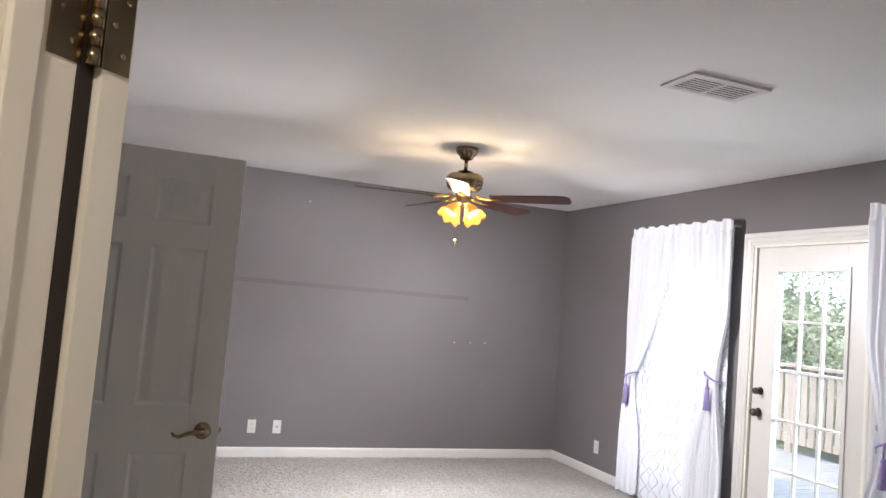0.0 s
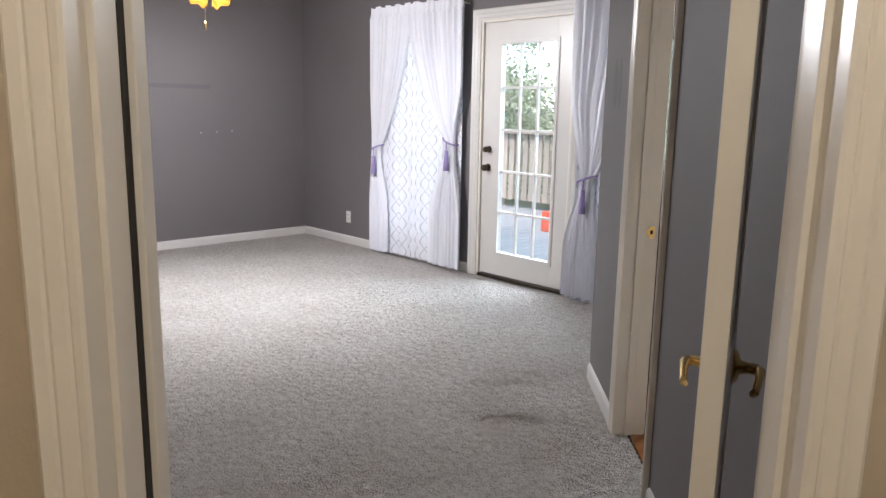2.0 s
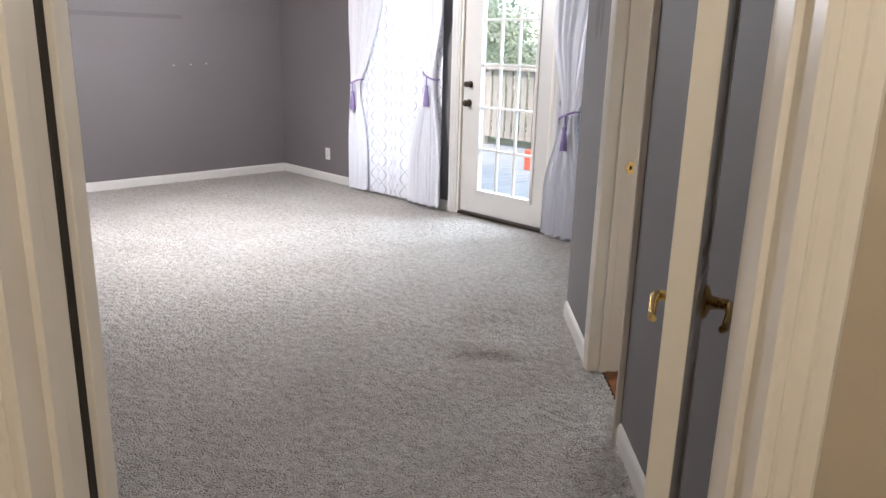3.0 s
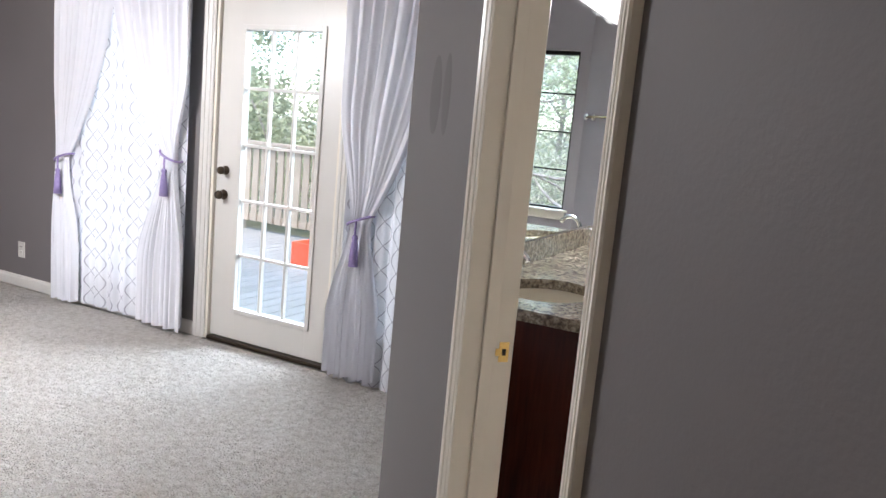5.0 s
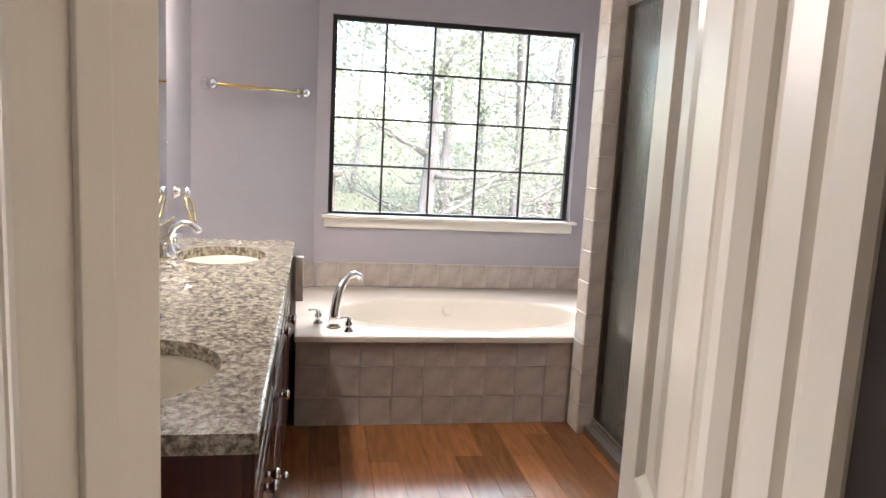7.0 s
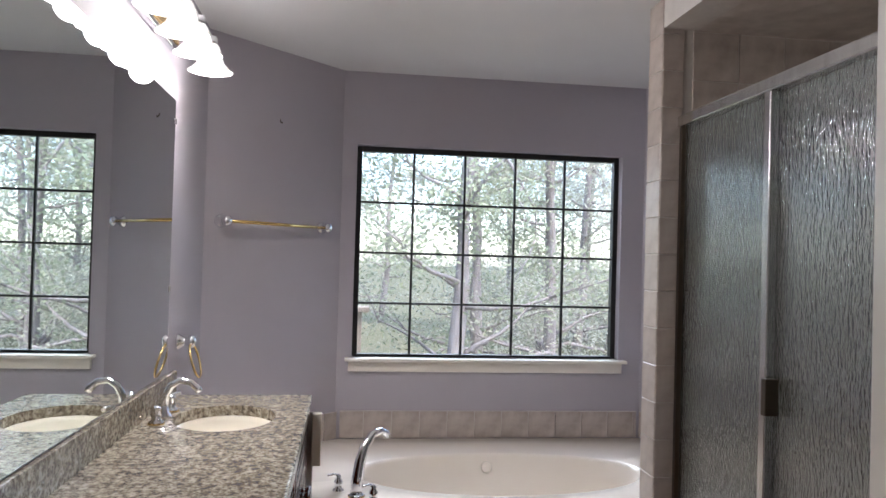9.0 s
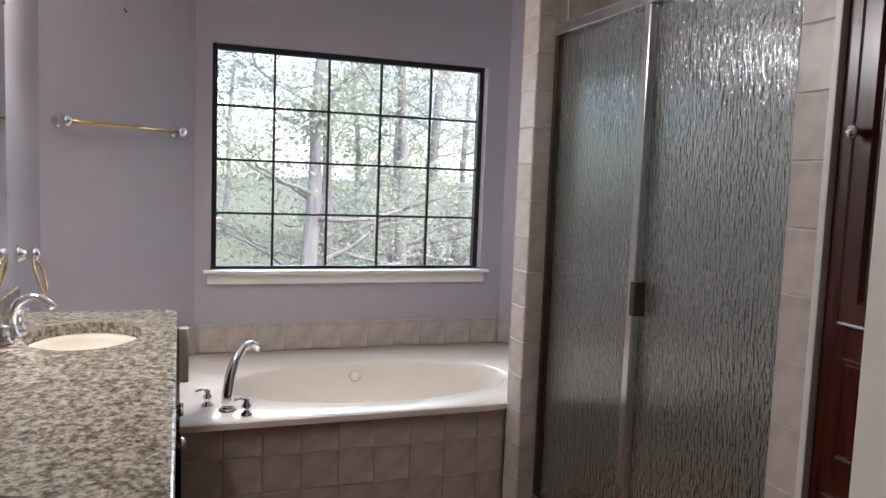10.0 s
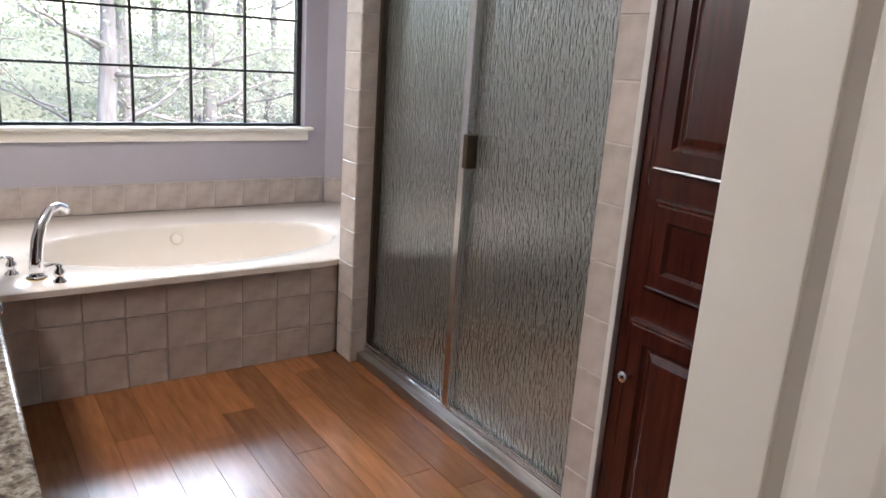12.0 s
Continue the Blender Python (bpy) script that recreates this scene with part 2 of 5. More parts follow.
def make_sheer(name, color, alpha, pattern, trans=0.5):
    """Thin cloth: part of the light passes straight, part is scattered through; pattern: a printed trellis of grey lines."""
    m = bpy.data.materials.new(name)
    m.use_nodes = True
    n, l = m.node_tree.nodes, m.node_tree.links
    n.clear()
    out = n.new("ShaderNodeOutputMaterial")
    d, t, tr = n.new("ShaderNodeBsdfDiffuse"), n.new("ShaderNodeBsdfTranslucent"), n.new("ShaderNodeBsdfTransparent")
    m1, m2 = n.new("ShaderNodeMixShader"), n.new("ShaderNodeMixShader")
    m1.inputs[0].default_value, m2.inputs[0].default_value = trans, alpha
    d.inputs[0].default_value = t.inputs[0].default_value = (*color, 1)
    co = n.new("ShaderNodeTexCoord")
    if pattern:
        sep = n.new("ShaderNodeSeparateXYZ")
        l.new(co.outputs["UV"], sep.inputs[0])

        def op(kind, a, b=None):
            x = n.new("ShaderNodeMath")
            x.operation = kind
            for i, v in enumerate((a, b)):
                if v is not None:
                    if isinstance(v, (int, float)):
                        x.inputs[i].default_value = v
                    else:
                        l.new(v, x.inputs[i])
            return x.outputs[0]
        u, v = sep.outputs[0], sep.outputs[1]
        wig = op("MULTIPLY", op("SINE", op("MULTIPLY", v, 2 * math.pi / 0.26)), 0.03)
        lines = []
        for s in (1, -1):
            k = op("FRACT", op("DIVIDE", op("ADD", u, op("MULTIPLY", wig, s * 1.6)), 0.125))
            lines.append(op("LESS_THAN", op("ABSOLUTE", op("SUBTRACT", k, 0.5)), 0.034))
        line = op("MAXIMUM", lines[0], lines[1])
        mixc = n.new("ShaderNodeMix")
        mixc.data_type = "RGBA"
        mixc.inputs[6].default_value, mixc.inputs[7].default_value = (*color, 1), (0.46, 0.46, 0.52, 1)
        l.new(line, mixc.inputs["Factor"])
        l.new(mixc.outputs[2], d.inputs[0])
        l.new(mixc.outputs[2], t.inputs[0])
    l.new(d.outputs[0], m1.inputs[1])
    l.new(t.outputs[0], m1.inputs[2])
    l.new(tr.outputs[0], m2.inputs[1])
    l.new(m1.outputs[0], m2.inputs[2])
    l.new(m2.outputs[0], out.inputs[0])
    return m


def make_glass(name, rough=0.0, bump=0.0, bscale=60, stretch=(1, 1, 1), tint=(1, 1, 1), ior=1.45, dist=0.02, detail=0.6):
    m = bpy.data.materials.new(name)
    m.use_nodes = True
    n, l = m.node_tree.nodes, m.node_tree.links
    b = n["Principled BSDF"]
    b.inputs["Base Color"].default_value = (*tint, 1)
    b.inputs["Transmission Weight"].default_value = 1.0
    b.inputs["Roughness"].default_value, b.inputs["IOR"].default_value = rough, ior
    if bump:
        co, mp, t, bp = (n.new("ShaderNode" + k) for k in ("TexCoord", "Mapping", "TexNoise", "Bump"))
        mp.inputs["Scale"].default_value = stretch
        t.inputs["Scale"].default_value, t.inputs["Detail"].default_value = bscale, detail
        bp.inputs["Strength"].default_value, bp.inputs["Distance"].default_value = bump, dist
        l.new(co.outputs["Object"], mp.inputs[0])
        l.new(mp.outputs[0], t.inputs["Vector"])
        l.new(t.outputs["Fac"], bp.inputs["Height"])
        l.new(bp.outputs[0], b.inputs["Normal"])
    return m


M_CARPET = make_carpet()
M_GRANITE = make_granite()
M_CURTAIN = make_sheer("white voile curtain", (0.86, 0.86, 0.91), 0.98, False, 0.064)
M_SHEER = make_sheer("patterned sheer", (0.80, 0.81, 0.86), 0.95, True, 0.044)
M_GLASS = make_glass("window glass")
M_RAIN = make_glass("rain glass", 0.02, 1.0, 46, (2.6, 2.6, 0.75), (0.56, 0.66, 0.67), 2.3, 0.003, 1.5)
M_MIRROR = mat("mirror silver", (0.82, 0.87, 0.86), 0.012, 1.0)
M_LEAF = [make_sheer("leaf green", (0.36, 0.385, 0.27), 1.0, False), make_sheer("leaf pale", (0.52, 0.51, 0.41), 1.0, False)]

# ---- shape helpers ----
DIAG = Matrix.Rotation(radians(45), 4, "Z")  # local x runs down the entry axis, local y to its left


def box(bm, a, b, bevel=0.0, m=None):
    lo = [min(p, q) for p, q in zip(a, b)]
    hi = [max(p, q) for p, q in zip(a, b)]
    vs = [bm.verts.new((x, y, z)) for x in (lo[0], hi[0]) for y in (lo[1], hi[1]) for z in (lo[2], hi[2])]
    fs = [bm.faces.new([vs[i] for i in f]) for f in ((0, 1, 3, 2), (4, 6, 7, 5), (0, 4, 5, 1), (2, 3, 7, 6), (0, 2, 6, 4), (1, 5, 7, 3))]
    if bevel:
        es = list({e for f in fs for e in f.edges})
        r = bmesh.ops.bevel(bm, geom=es, offset=bevel, segments=2, profile=0.6, affect="EDGES")
        vs = list({v for f in r["faces"] for v in f.verts} | {v for v in vs if v.is_valid})
    if m is not None:
        for v in vs:
            v.co = m @ v.co
    return vs


def prism(bm, pts, z0, z1):
    """A slab over a plan outline (anticlockwise)."""
    lo = [bm.verts.new((x, y, z0)) for x, y in pts]
    hi = [bm.verts.new((x, y, z1)) for x, y in pts]
    bm.faces.new(hi)
    bm.faces.new(lo[::-1])
    for i in range(len(pts)):
        j = (i + 1) % len(pts)
        bm.faces.new((lo[i], lo[j], hi[j], hi[i]))


def lathe(bm, prof, seg=24, m=None, cap=True):
    """Turns (radius, height) pairs round z."""
    rings = []
    for r, z in prof:
        rings.append([bm.verts.new((r * math.cos(2 * math.pi * k / seg), r * math.sin(2 * math.pi * k / seg), z)) for k in range(seg)])
    for a, b in zip(rings, rings[1:]):
        for k in range(seg):
            f = bm.faces.new((a[k], a[(k + 1) % seg], b[(k + 1) % seg], b[k]))
            f.smooth = True
    if cap:
        for ring, flip in ((rings[0], True), (rings[-1], False)):
            if (ring[0].co - ring[seg // 2].co).length > 1e-5:
                bm.faces.new(ring[::-1] if flip else ring)
    if m is not None:
        for ring in rings:
            for v in ring:
                v.co = m @ v.co


def tube(bm, pts, radii, seg=10):
    """A round bar through points, with a radius at each."""
    pts = [Vector(p) for p in pts]
    if isinstance(radii, (int, float)):
        radii = [radii] * len(pts)
    rings = []
    up = Vector((0, 0, 1))
    for i, p in enumerate(pts):
        d = (pts[min(i + 1, len(pts) - 1)] - pts[max(i - 1, 0)]).normalized()
        s = d.cross(up)
        if s.length < 1e-3:
            s = d.cross(Vector((1, 0, 0)))
        s.normalize()
        q = d.cross(s).normalized()
        if rings and q.dot(lastq) < 0:
            s, q = -s, -q
        lastq = q
        rings.append([bm.verts.new(p + radii[i] * (math.cos(2 * math.pi * k / seg) * s + math.sin(2 * math.pi * k / seg) * q)) for k in range(seg)])
    for a, b in zip(rings, rings[1:]):
        for k in range(seg):
            f = bm.faces.new((a[k], a[(k + 1) % seg], b[(k + 1) % seg], b[k]))
            f.smooth = True
    bm.faces.new(rings[0][::-1])
    bm.faces.new(rings[-1])


def part(name, bm, material, parent=None, label="", m=None, smooth=False):
    bmesh.ops.recalc_face_normals(bm, faces=bm.faces)
    me = bpy.data.meshes.new(name)
    if smooth:
        for f in bm.faces:
            f.smooth = True
    bm.to_mesh(me)
    bm.free()
    me.materials.append(material)
    ob = new(name, me)
    if m is not None:
        ob.matrix_basis = m
    if parent is not None:
        ob.parent = parent
    if label:
        ob["label"] = label
    return ob


def structure(name, bm, material, label, category, m=None):
    return tagged(part(name, bm, material, m=m), label, category, kind="structure")


def thing(name, label, category, m=None, group=""):
    ob = new(name)
    ob.empty_display_size = 0.05
    if m is not None:
        ob.matrix_basis = m
    return tagged(ob, label, category, group)


def piece(name, mesh, m, parent):
    ob = new(name, mesh)
    ob.matrix_basis = m
    ob.parent = parent
    return ob


def wall_with_holes(bm, a0, a1, n0, n1, top, holes, axis):
    """A straight wall from a0 to a1 along x or y, n0 to n1 thick; holes: (from, to, sill, head)."""
    def put(p, q, z0, z1):
        if q - p > 1e-4 and z1 - z0 > 1e-4:
            box(bm, (p, n0, z0) if axis == "x" else (n0, p, z0), (q, n1, z1) if axis == "x" else (n1, q, z1))
    at = a0
    for h0, h1, s, t in sorted(holes):
        put(at, h0, 0, top)
        put(h0, h1, 0, s)
        put(h0, h1, t, top)
        at = h1
    put(at, a1, 0, top)


CASING = ((0.0, 0.0), (0.0, 0.010), (0.006, 0.013), (0.016, 0.013), (0.020, 0.010), (0.024, 0.014), (0.040, 0.018),
          (0.046, 0.015), (0.050, 0.019), (0.066, 0.022), (0.072, 0.018), (0.072, 0.0))


def casing(name, s0, s1, zt, m, material, label, wide=1.0, bottom=0.0):
    """Moulded trim round an opening: s along the wall, local -y out of it."""
    bm = bmesh.new()
    cols = []
    for u, v in CASING:
        u *= wide
        cols.append([bm.verts.new((s, -v, z)) for s, z in ((s0 - u, bottom), (s0 - u, zt + u), (s1 + u, zt + u), (s1 + u, bottom))])
    for a, b in zip(cols, cols[1:]):
        for k in range(3):
            bm.faces.new((a[k], a[k + 1], b[k + 1], b[k]))
    bm.faces.new([c[0] for c in cols])
    bm.faces.new([c[3] for c in cols][::-1])
    return structure(name, bm, material, label, "door trim", m)


def baseboard(name, a, b, side, label="white painted wooden baseboard along the carpet"):
    """From a to b on the plan; side: the unit normal that points into the room."""
    bm = bmesh.new()
    d = Vector((b[0] - a[0], b[1] - a[1]))
    n = Vector(side)
    prof = ((0, 0), (0.013, 0), (0.013, 0.062), (0.010, 0.074), (0.004, 0.082), (0, 0.084))
    lo = [bm.verts.new((a[0] + n.x * u, a[1] + n.y * u, z)) for u, z in prof]
    hi = [bm.verts.new((a[0] + d.x + n.x * u, a[1] + d.y + n.y * u, z)) for u, z in prof]
    for i in range(len(prof)):
        j = (i + 1) % len(prof)
        bm.faces.new((lo[i], lo[j], hi[j], hi[i]))
    bm.faces.new(lo[::-1])
    bm.faces.new(hi)
    return structure(name, bm, M_WHITE, label, "baseboard")


def panel_door(name, w, h, t, m, label, columns=2, material=None, levers=True, lever_mat=None):
    """A moulded panel door: local x from the hinge to the free edge, y across the thickness from 0 to t."""
    material = material or M_DOOR
    door = thing(name, label, "door", m)
    bm = bmesh.new()
    stile, mid = ((0.115, 0.105) if w > 0.6 else (0.075, 0.085)) if columns == 2 else (0.09, 0.0)
    xs = [(stile, (w - mid) / 2), ((w + mid) / 2, w - stile)] if columns == 2 else [(stile, w - stile)]
    zs = [(0.22, 0.80), (0.98, 1.60), (1.70, h - 0.115)]
    box(bm, (0, 0, 0.01), (stile, t, h), 0.002)
    box(bm, (w - stile, 0, 0.01), (w, t, h), 0.002)
    if columns == 2:
        box(bm, (xs[0][1], 0, 0.01), (xs[1][0], t, h))
    edges = [0.01] + [z for p in zs for z in p] + [h]
    for z0, z1 in zip(edges[::2], edges[1::2]):
        for x0, x1 in xs:
            box(bm, (x0, 0, z0), (x1, t, z1))
    part("leaf_frame", bm, material, door)
    for x0, x1 in xs:
        for z0, z1 in zs:
            bm = bmesh.new()
            for y0, y1, s in ((t * 0.5, 0.004, -1), (t * 0.5, t - 0.004, 1)):
                r = [[bm.verts.new((x, y, z)) for x, z in ((x0 + i, z0 + i), (x1 - i, z0 + i), (x1 - i, z1 - i), (x0 + i, z1 - i))]
                     for i, y in ((0, y0 + s * t * 0.42), (0.012, y0 + s * t * 0.22), (0.018, y0 + s * t * 0.22), (0.05, y1))]
                for a, b in zip(r, r[1:]):
                    for k in range(4):
                        bm.faces.new((a[k], a[(k + 1) % 4], b[(k + 1) % 4], b[k]))
                bm.faces.new(r[-1])
            part("panel", bm, material, door)
    if levers:
        for s, y in ((-1, 0.0), (1, t)):
            bm = bmesh.new()
            rm = pose(w - 0.062, y, 0.885, -90 * s)
            lathe(bm, ((0.034, 0), (0.034, 0.004), (0.028, 0.010), (0.014, 0.014), (0.011, 0.03), (0.011, 0.045)), 20, rm)
            yy = y + s * 0.045
            x = w - 0.062
            tube(bm, ((x + 0.004, yy, 0.885), (x - 0.02, yy + s * 0.006, 0.888), (x - 0.055, yy + s * 0.004, 0.882), (x - 0.09, yy, 0.868), (x - 0.108, yy - s * 0.004, 0.872), (x - 0.115, yy, 0.882)),
                 (0.009, 0.010, 0.008, 0.007, 0.0065, 0.006), 10)
            part("lever", bm, lever_mat or M_BRASS, door, "curved brass lever on a round rose")
        bm = bmesh.new()
        box(bm, (w - 0.001, t * 0.5 - 0.012, 0.86), (w + 0.0015, t * 0.5 + 0.012, 0.915), 0.0005)
        box(bm, (w, t * 0.5 - 0.006, 0.878), (w + 0.011, t * 0.5 + 0.006, 0.896), 0.001)
        part("latch", bm, M_ABRASS, door, "dark brass latch plate")
    return door

# ---- structure ----
H = 2.53
WX, FY, LX = 4.48, 7.26, 0.06        # bedroom: window wall, far wall, closet wall
BY, BED_Y = 2.48, 2.55               # wall between bathroom (mirror side) and bedroom
R0, R1 = 0.45, 0.57                  # bathroom door wall, across the entry axis
F0, F1 = 1.19, 1.31                  # entry door wall, along the entry axis
EL, ER = -0.675, 0.20                # entry opening
DL, DR = 2.82, 3.365                  # bathroom opening
TX = 6.80                            # bathroom window wall


def rf(r, f):
    return ((f + r) * math.sqrt(0.5), (f - r) * math.sqrt(0.5))


bm = bmesh.new()
prism(bm, [(-1.6, -2.2), (1.6, -2.2), rf(0.51, 0.8), rf(0.51, 4.02), (WX + 0.1, 2.5), (WX + 0.1, FY + 0.1), (-1.6, FY + 0.1)], -0.12, -0.012)
structure("floor_pad", bm, M_GROUT, "carpet padding and subfloor", "floor")
WRINKLES = (((2.725, 2.871), (2.882, 2.709), 0.026), ((2.384, 2.561), (2.564, 2.399), 0.026), ((2.867, 2.965), (3.193, 2.589), 0.016),
            ((2.177, 1.966), (2.302, 1.92), 0.016), ((1.75, 1.9), (2.106, 1.854), 0.013))


def carpet_height(x, y):
    h = 0.005 * noise.noise((x * 9, y * 9, 0.3)) + 0.006 * noise.noise((x * 17, y * 17, 4.0))
    p = Vector((x, y))
    for a, b, amp in WRINKLES:
        a, b = Vector(a), Vector(b)
        d = b - a
        u = (p - a).dot(d) / d.length_squared
        off = (p - a).dot(Vector((-d.y, d.x)).normalized()) + 0.012 * math.sin(u * 7)
        if -0.4 < u < 1.4:
            h += amp * math.exp(-(off / 0.022) ** 2) * math.exp(-max(0, abs(u - 0.5) - 0.4) ** 2 * 18) - 0.4 * amp * math.exp(-((off + 0.05) / 0.03) ** 2)
    return h


bm = bmesh.new()
STEP, LIM = 0.028, 0.721
grid = {}
for i in range(int(5.9 / STEP)):
    for j in range(int(8.7 / STEP)):
        x, y = -1.4 + i * STEP, -1.35 + j * STEP
        alcove = x > 3.2 and y > BED_Y - 0.02
        if (alcove or x - y < LIM + STEP) and x < WX + 0.03 and y < FY + 0.02 and x + y > -1.9:
            ov = 0 if alcove else (x - y - LIM) / 2
            grid[i, j] = bm.verts.new((x - max(0, ov), y + max(0, ov), 0.001 + carpet_height(x, y)))
for (i, j), v in grid.items():
    q = [v, grid.get((i + 1, j)), grid.get((i + 1, j + 1)), grid.get((i, j + 1))]
    if all(q):
        bm.faces.new(q).smooth = True
structure("floor_carpet", bm, M_CARPET, "beige cut-pile carpet with vacuum marks and wrinkles", "carpet")
bm = bmesh.new()
prism(bm, [rf(0.512, 0.8), (2.2, -0.6), (7.0, -0.6), (7.0, 2.55), rf(0.512, 4.02)], -0.12, -0.012)
bath_floor = structure("floor_bath", bm, M_GAP, "glossy brown hardwood plank floor", "wood floor")

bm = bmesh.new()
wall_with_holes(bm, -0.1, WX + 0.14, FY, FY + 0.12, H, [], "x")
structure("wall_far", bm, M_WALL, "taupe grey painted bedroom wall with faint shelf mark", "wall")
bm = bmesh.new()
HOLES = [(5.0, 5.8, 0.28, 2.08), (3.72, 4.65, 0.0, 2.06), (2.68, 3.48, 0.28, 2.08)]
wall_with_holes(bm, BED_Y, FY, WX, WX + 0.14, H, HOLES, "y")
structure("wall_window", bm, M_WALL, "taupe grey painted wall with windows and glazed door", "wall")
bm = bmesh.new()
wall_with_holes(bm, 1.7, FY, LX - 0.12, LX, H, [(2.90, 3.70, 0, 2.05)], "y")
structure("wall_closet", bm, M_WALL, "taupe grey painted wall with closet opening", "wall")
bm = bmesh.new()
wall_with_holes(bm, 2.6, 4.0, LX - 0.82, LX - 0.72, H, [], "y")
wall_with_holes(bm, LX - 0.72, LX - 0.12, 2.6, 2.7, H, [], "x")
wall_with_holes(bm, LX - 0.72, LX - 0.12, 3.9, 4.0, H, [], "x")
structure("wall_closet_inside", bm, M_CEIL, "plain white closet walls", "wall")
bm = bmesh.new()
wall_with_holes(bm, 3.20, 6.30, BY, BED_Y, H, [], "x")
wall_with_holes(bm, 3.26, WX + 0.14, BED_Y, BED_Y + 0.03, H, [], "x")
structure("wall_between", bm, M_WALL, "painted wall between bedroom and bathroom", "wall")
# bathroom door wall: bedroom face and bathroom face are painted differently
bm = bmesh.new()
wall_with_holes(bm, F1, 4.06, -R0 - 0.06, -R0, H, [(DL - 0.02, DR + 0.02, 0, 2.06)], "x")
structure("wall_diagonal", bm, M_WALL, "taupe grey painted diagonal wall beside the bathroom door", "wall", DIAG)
bm = bmesh.new()
wall_with_holes(bm, F0 - 0.4, 4.05, -R1, -R0 - 0.06, H, [(DL - 0.02, DR + 0.02, 0, 2.06)], "x")
structure("wall_diagonal_bath", bm, M_BATH, "lavender grey painted bathroom side of the diagonal wall", "wall", DIAG)
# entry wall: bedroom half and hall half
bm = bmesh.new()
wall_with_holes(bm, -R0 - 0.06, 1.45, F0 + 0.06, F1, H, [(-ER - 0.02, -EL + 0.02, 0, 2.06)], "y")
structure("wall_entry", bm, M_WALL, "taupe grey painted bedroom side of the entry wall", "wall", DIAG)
bm = bmesh.new()
wall_with_holes(bm, -1.25, 1.6, F0, F0 + 0.06, H, [(-ER - 0.02, -EL + 0.02, 0, 2.06)], "y")
structure("wall_entry_hall", bm, M_HALL, "tan painted hall side of the entry wall", "wall", DIAG)
bm = bmesh.new()
wall_with_holes(bm, -1.2, F0, 1.05, 1.15, H, [], "x")
wall_with_holes(bm, -1.2, F0, -1.15, -1.05, H, [], "x")
wall_with_holes(bm, -1.15, 1.15, -1.3, -1.2, H, [], "y")
structure("wall_hall", bm, M_HALL, "tan painted hall walls", "wall", DIAG)
# bathroom
bm = bmesh.new()
wall_with_holes(bm, 0.0, 1.83, TX, TX + 0.14, H, [(0.14, 1.745, 0.87, 2.105)], "y")
structure("wall_bath_window", bm, M_BATH, "lavender grey bathroom wall around the large window", "wall")
bm = bmesh.new()
prism(bm, [(TX, 1.83), (TX + 0.14, 1.86), (6.22, 2.58), (6.15, BY)], 0, H)
structure("wall_bath_towel", bm, M_BATH, "lavender grey angled wall with the towel bar", "wall")
bm = bmesh.new()
prism(bm, [(TX, 0.0), (6.25, -0.55), (6.4, -0.6), (TX + 0.14, -0.04)], 0, H)
structure("wall_bath_angle", bm, M_BATH, "lavender grey angled wall beside the tub", "wall")
bm = bmesh.new()
wall_with_holes(bm, 2.6, 6.4, -0.67, -0.55, H, [], "x")
wall_with_holes(bm, 1.15, 3.26, 0.33, 0.45, H, [], "x")
wall_with_holes(bm, -0.55, 0.45, 3.20, 3.30, H, [], "y")
structure("wall_bath_back", bm, M_BATH, "lavender grey painted bathroom walls", "wall")
bm = bmesh.new()
wall_with_holes(bm, 3.27, 6.15, BY - 0.004, BY, H, [], "x")
structure("wall_mirror", bm, M_BATH, "lavender grey painted wall behind the mirror", "wall")
bm = bmesh.new()
wall_with_holes(bm, -0.55, 0.545, 5.32, 5.45, H, [], "y")
partition = structure("wall_partition", bm, M_GROUT, "tiled wing wall between tub and shower", "wall")
bm = bmesh.new()
box(bm, (5.45, -0.55, 0.60), (5.456, 0.525, H))
structure("wall_partition_paint", bm, M_BATH, "lavender grey painted tub side of the wing wall", "wall")
bm = bmesh.new()
wall_with_holes(bm, 3.88, 5.32, 0.40, 0.50, H, [(3.99, 5.32, 0.0, H)], "x")
box(bm, (3.99, 0.40, 2.405), (5.32, 0.545, H))
structure("wall_shower_head", bm, M_GROUT, "tiled shower front wall", "wall")

bm = bmesh.new()
box(bm, (-1.7, -2.3, H), (WX + 0.2, FY + 0.2, H + 0.1))
structure("ceiling_bedroom", bm, M_CEIL, "white lightly textured ceiling", "ceiling")
bm = bmesh.new()
box(bm, (WX + 0.2, -0.7, H), (7.1, 2.70, H + 0.1))
structure("ceiling_bath", bm, M_CEIL, "white bathroom ceiling", "ceiling")

# ---- door frames and trim ----
T_DIAG_BED = DIAG @ Matrix.Translation((0, -R0, 0)) @ Matrix.Rotation(math.pi, 4, "Z")
casing("trim_bath_door", -DR, -DL, 2.04, T_DIAG_BED, M_TRIM, "cream fluted door casing on the taupe wall", 0.7)
casing("trim_bath_door_inside", DL - 0.019, DR + 0.019, 2.059, DIAG @ Matrix.Translation((0, -R1, 0)), M_TRIM, "cream fluted door casing in the bathroom", 0.8)
T_ENTRY_HALL = DIAG @ Matrix.Translation((F0, 0, 0)) @ Matrix.Rotation(-math.pi / 2, 4, "Z")
casing("trim_entry_hall", EL, ER, 2.04, T_ENTRY_HALL, M_TRIM, "cream fluted casing of the entry doorway", 0.95)
T_ENTRY_BED = DIAG @ Matrix.Translation((F1, 0, 0)) @ Matrix.Rotation(math.pi / 2, 4, "Z")
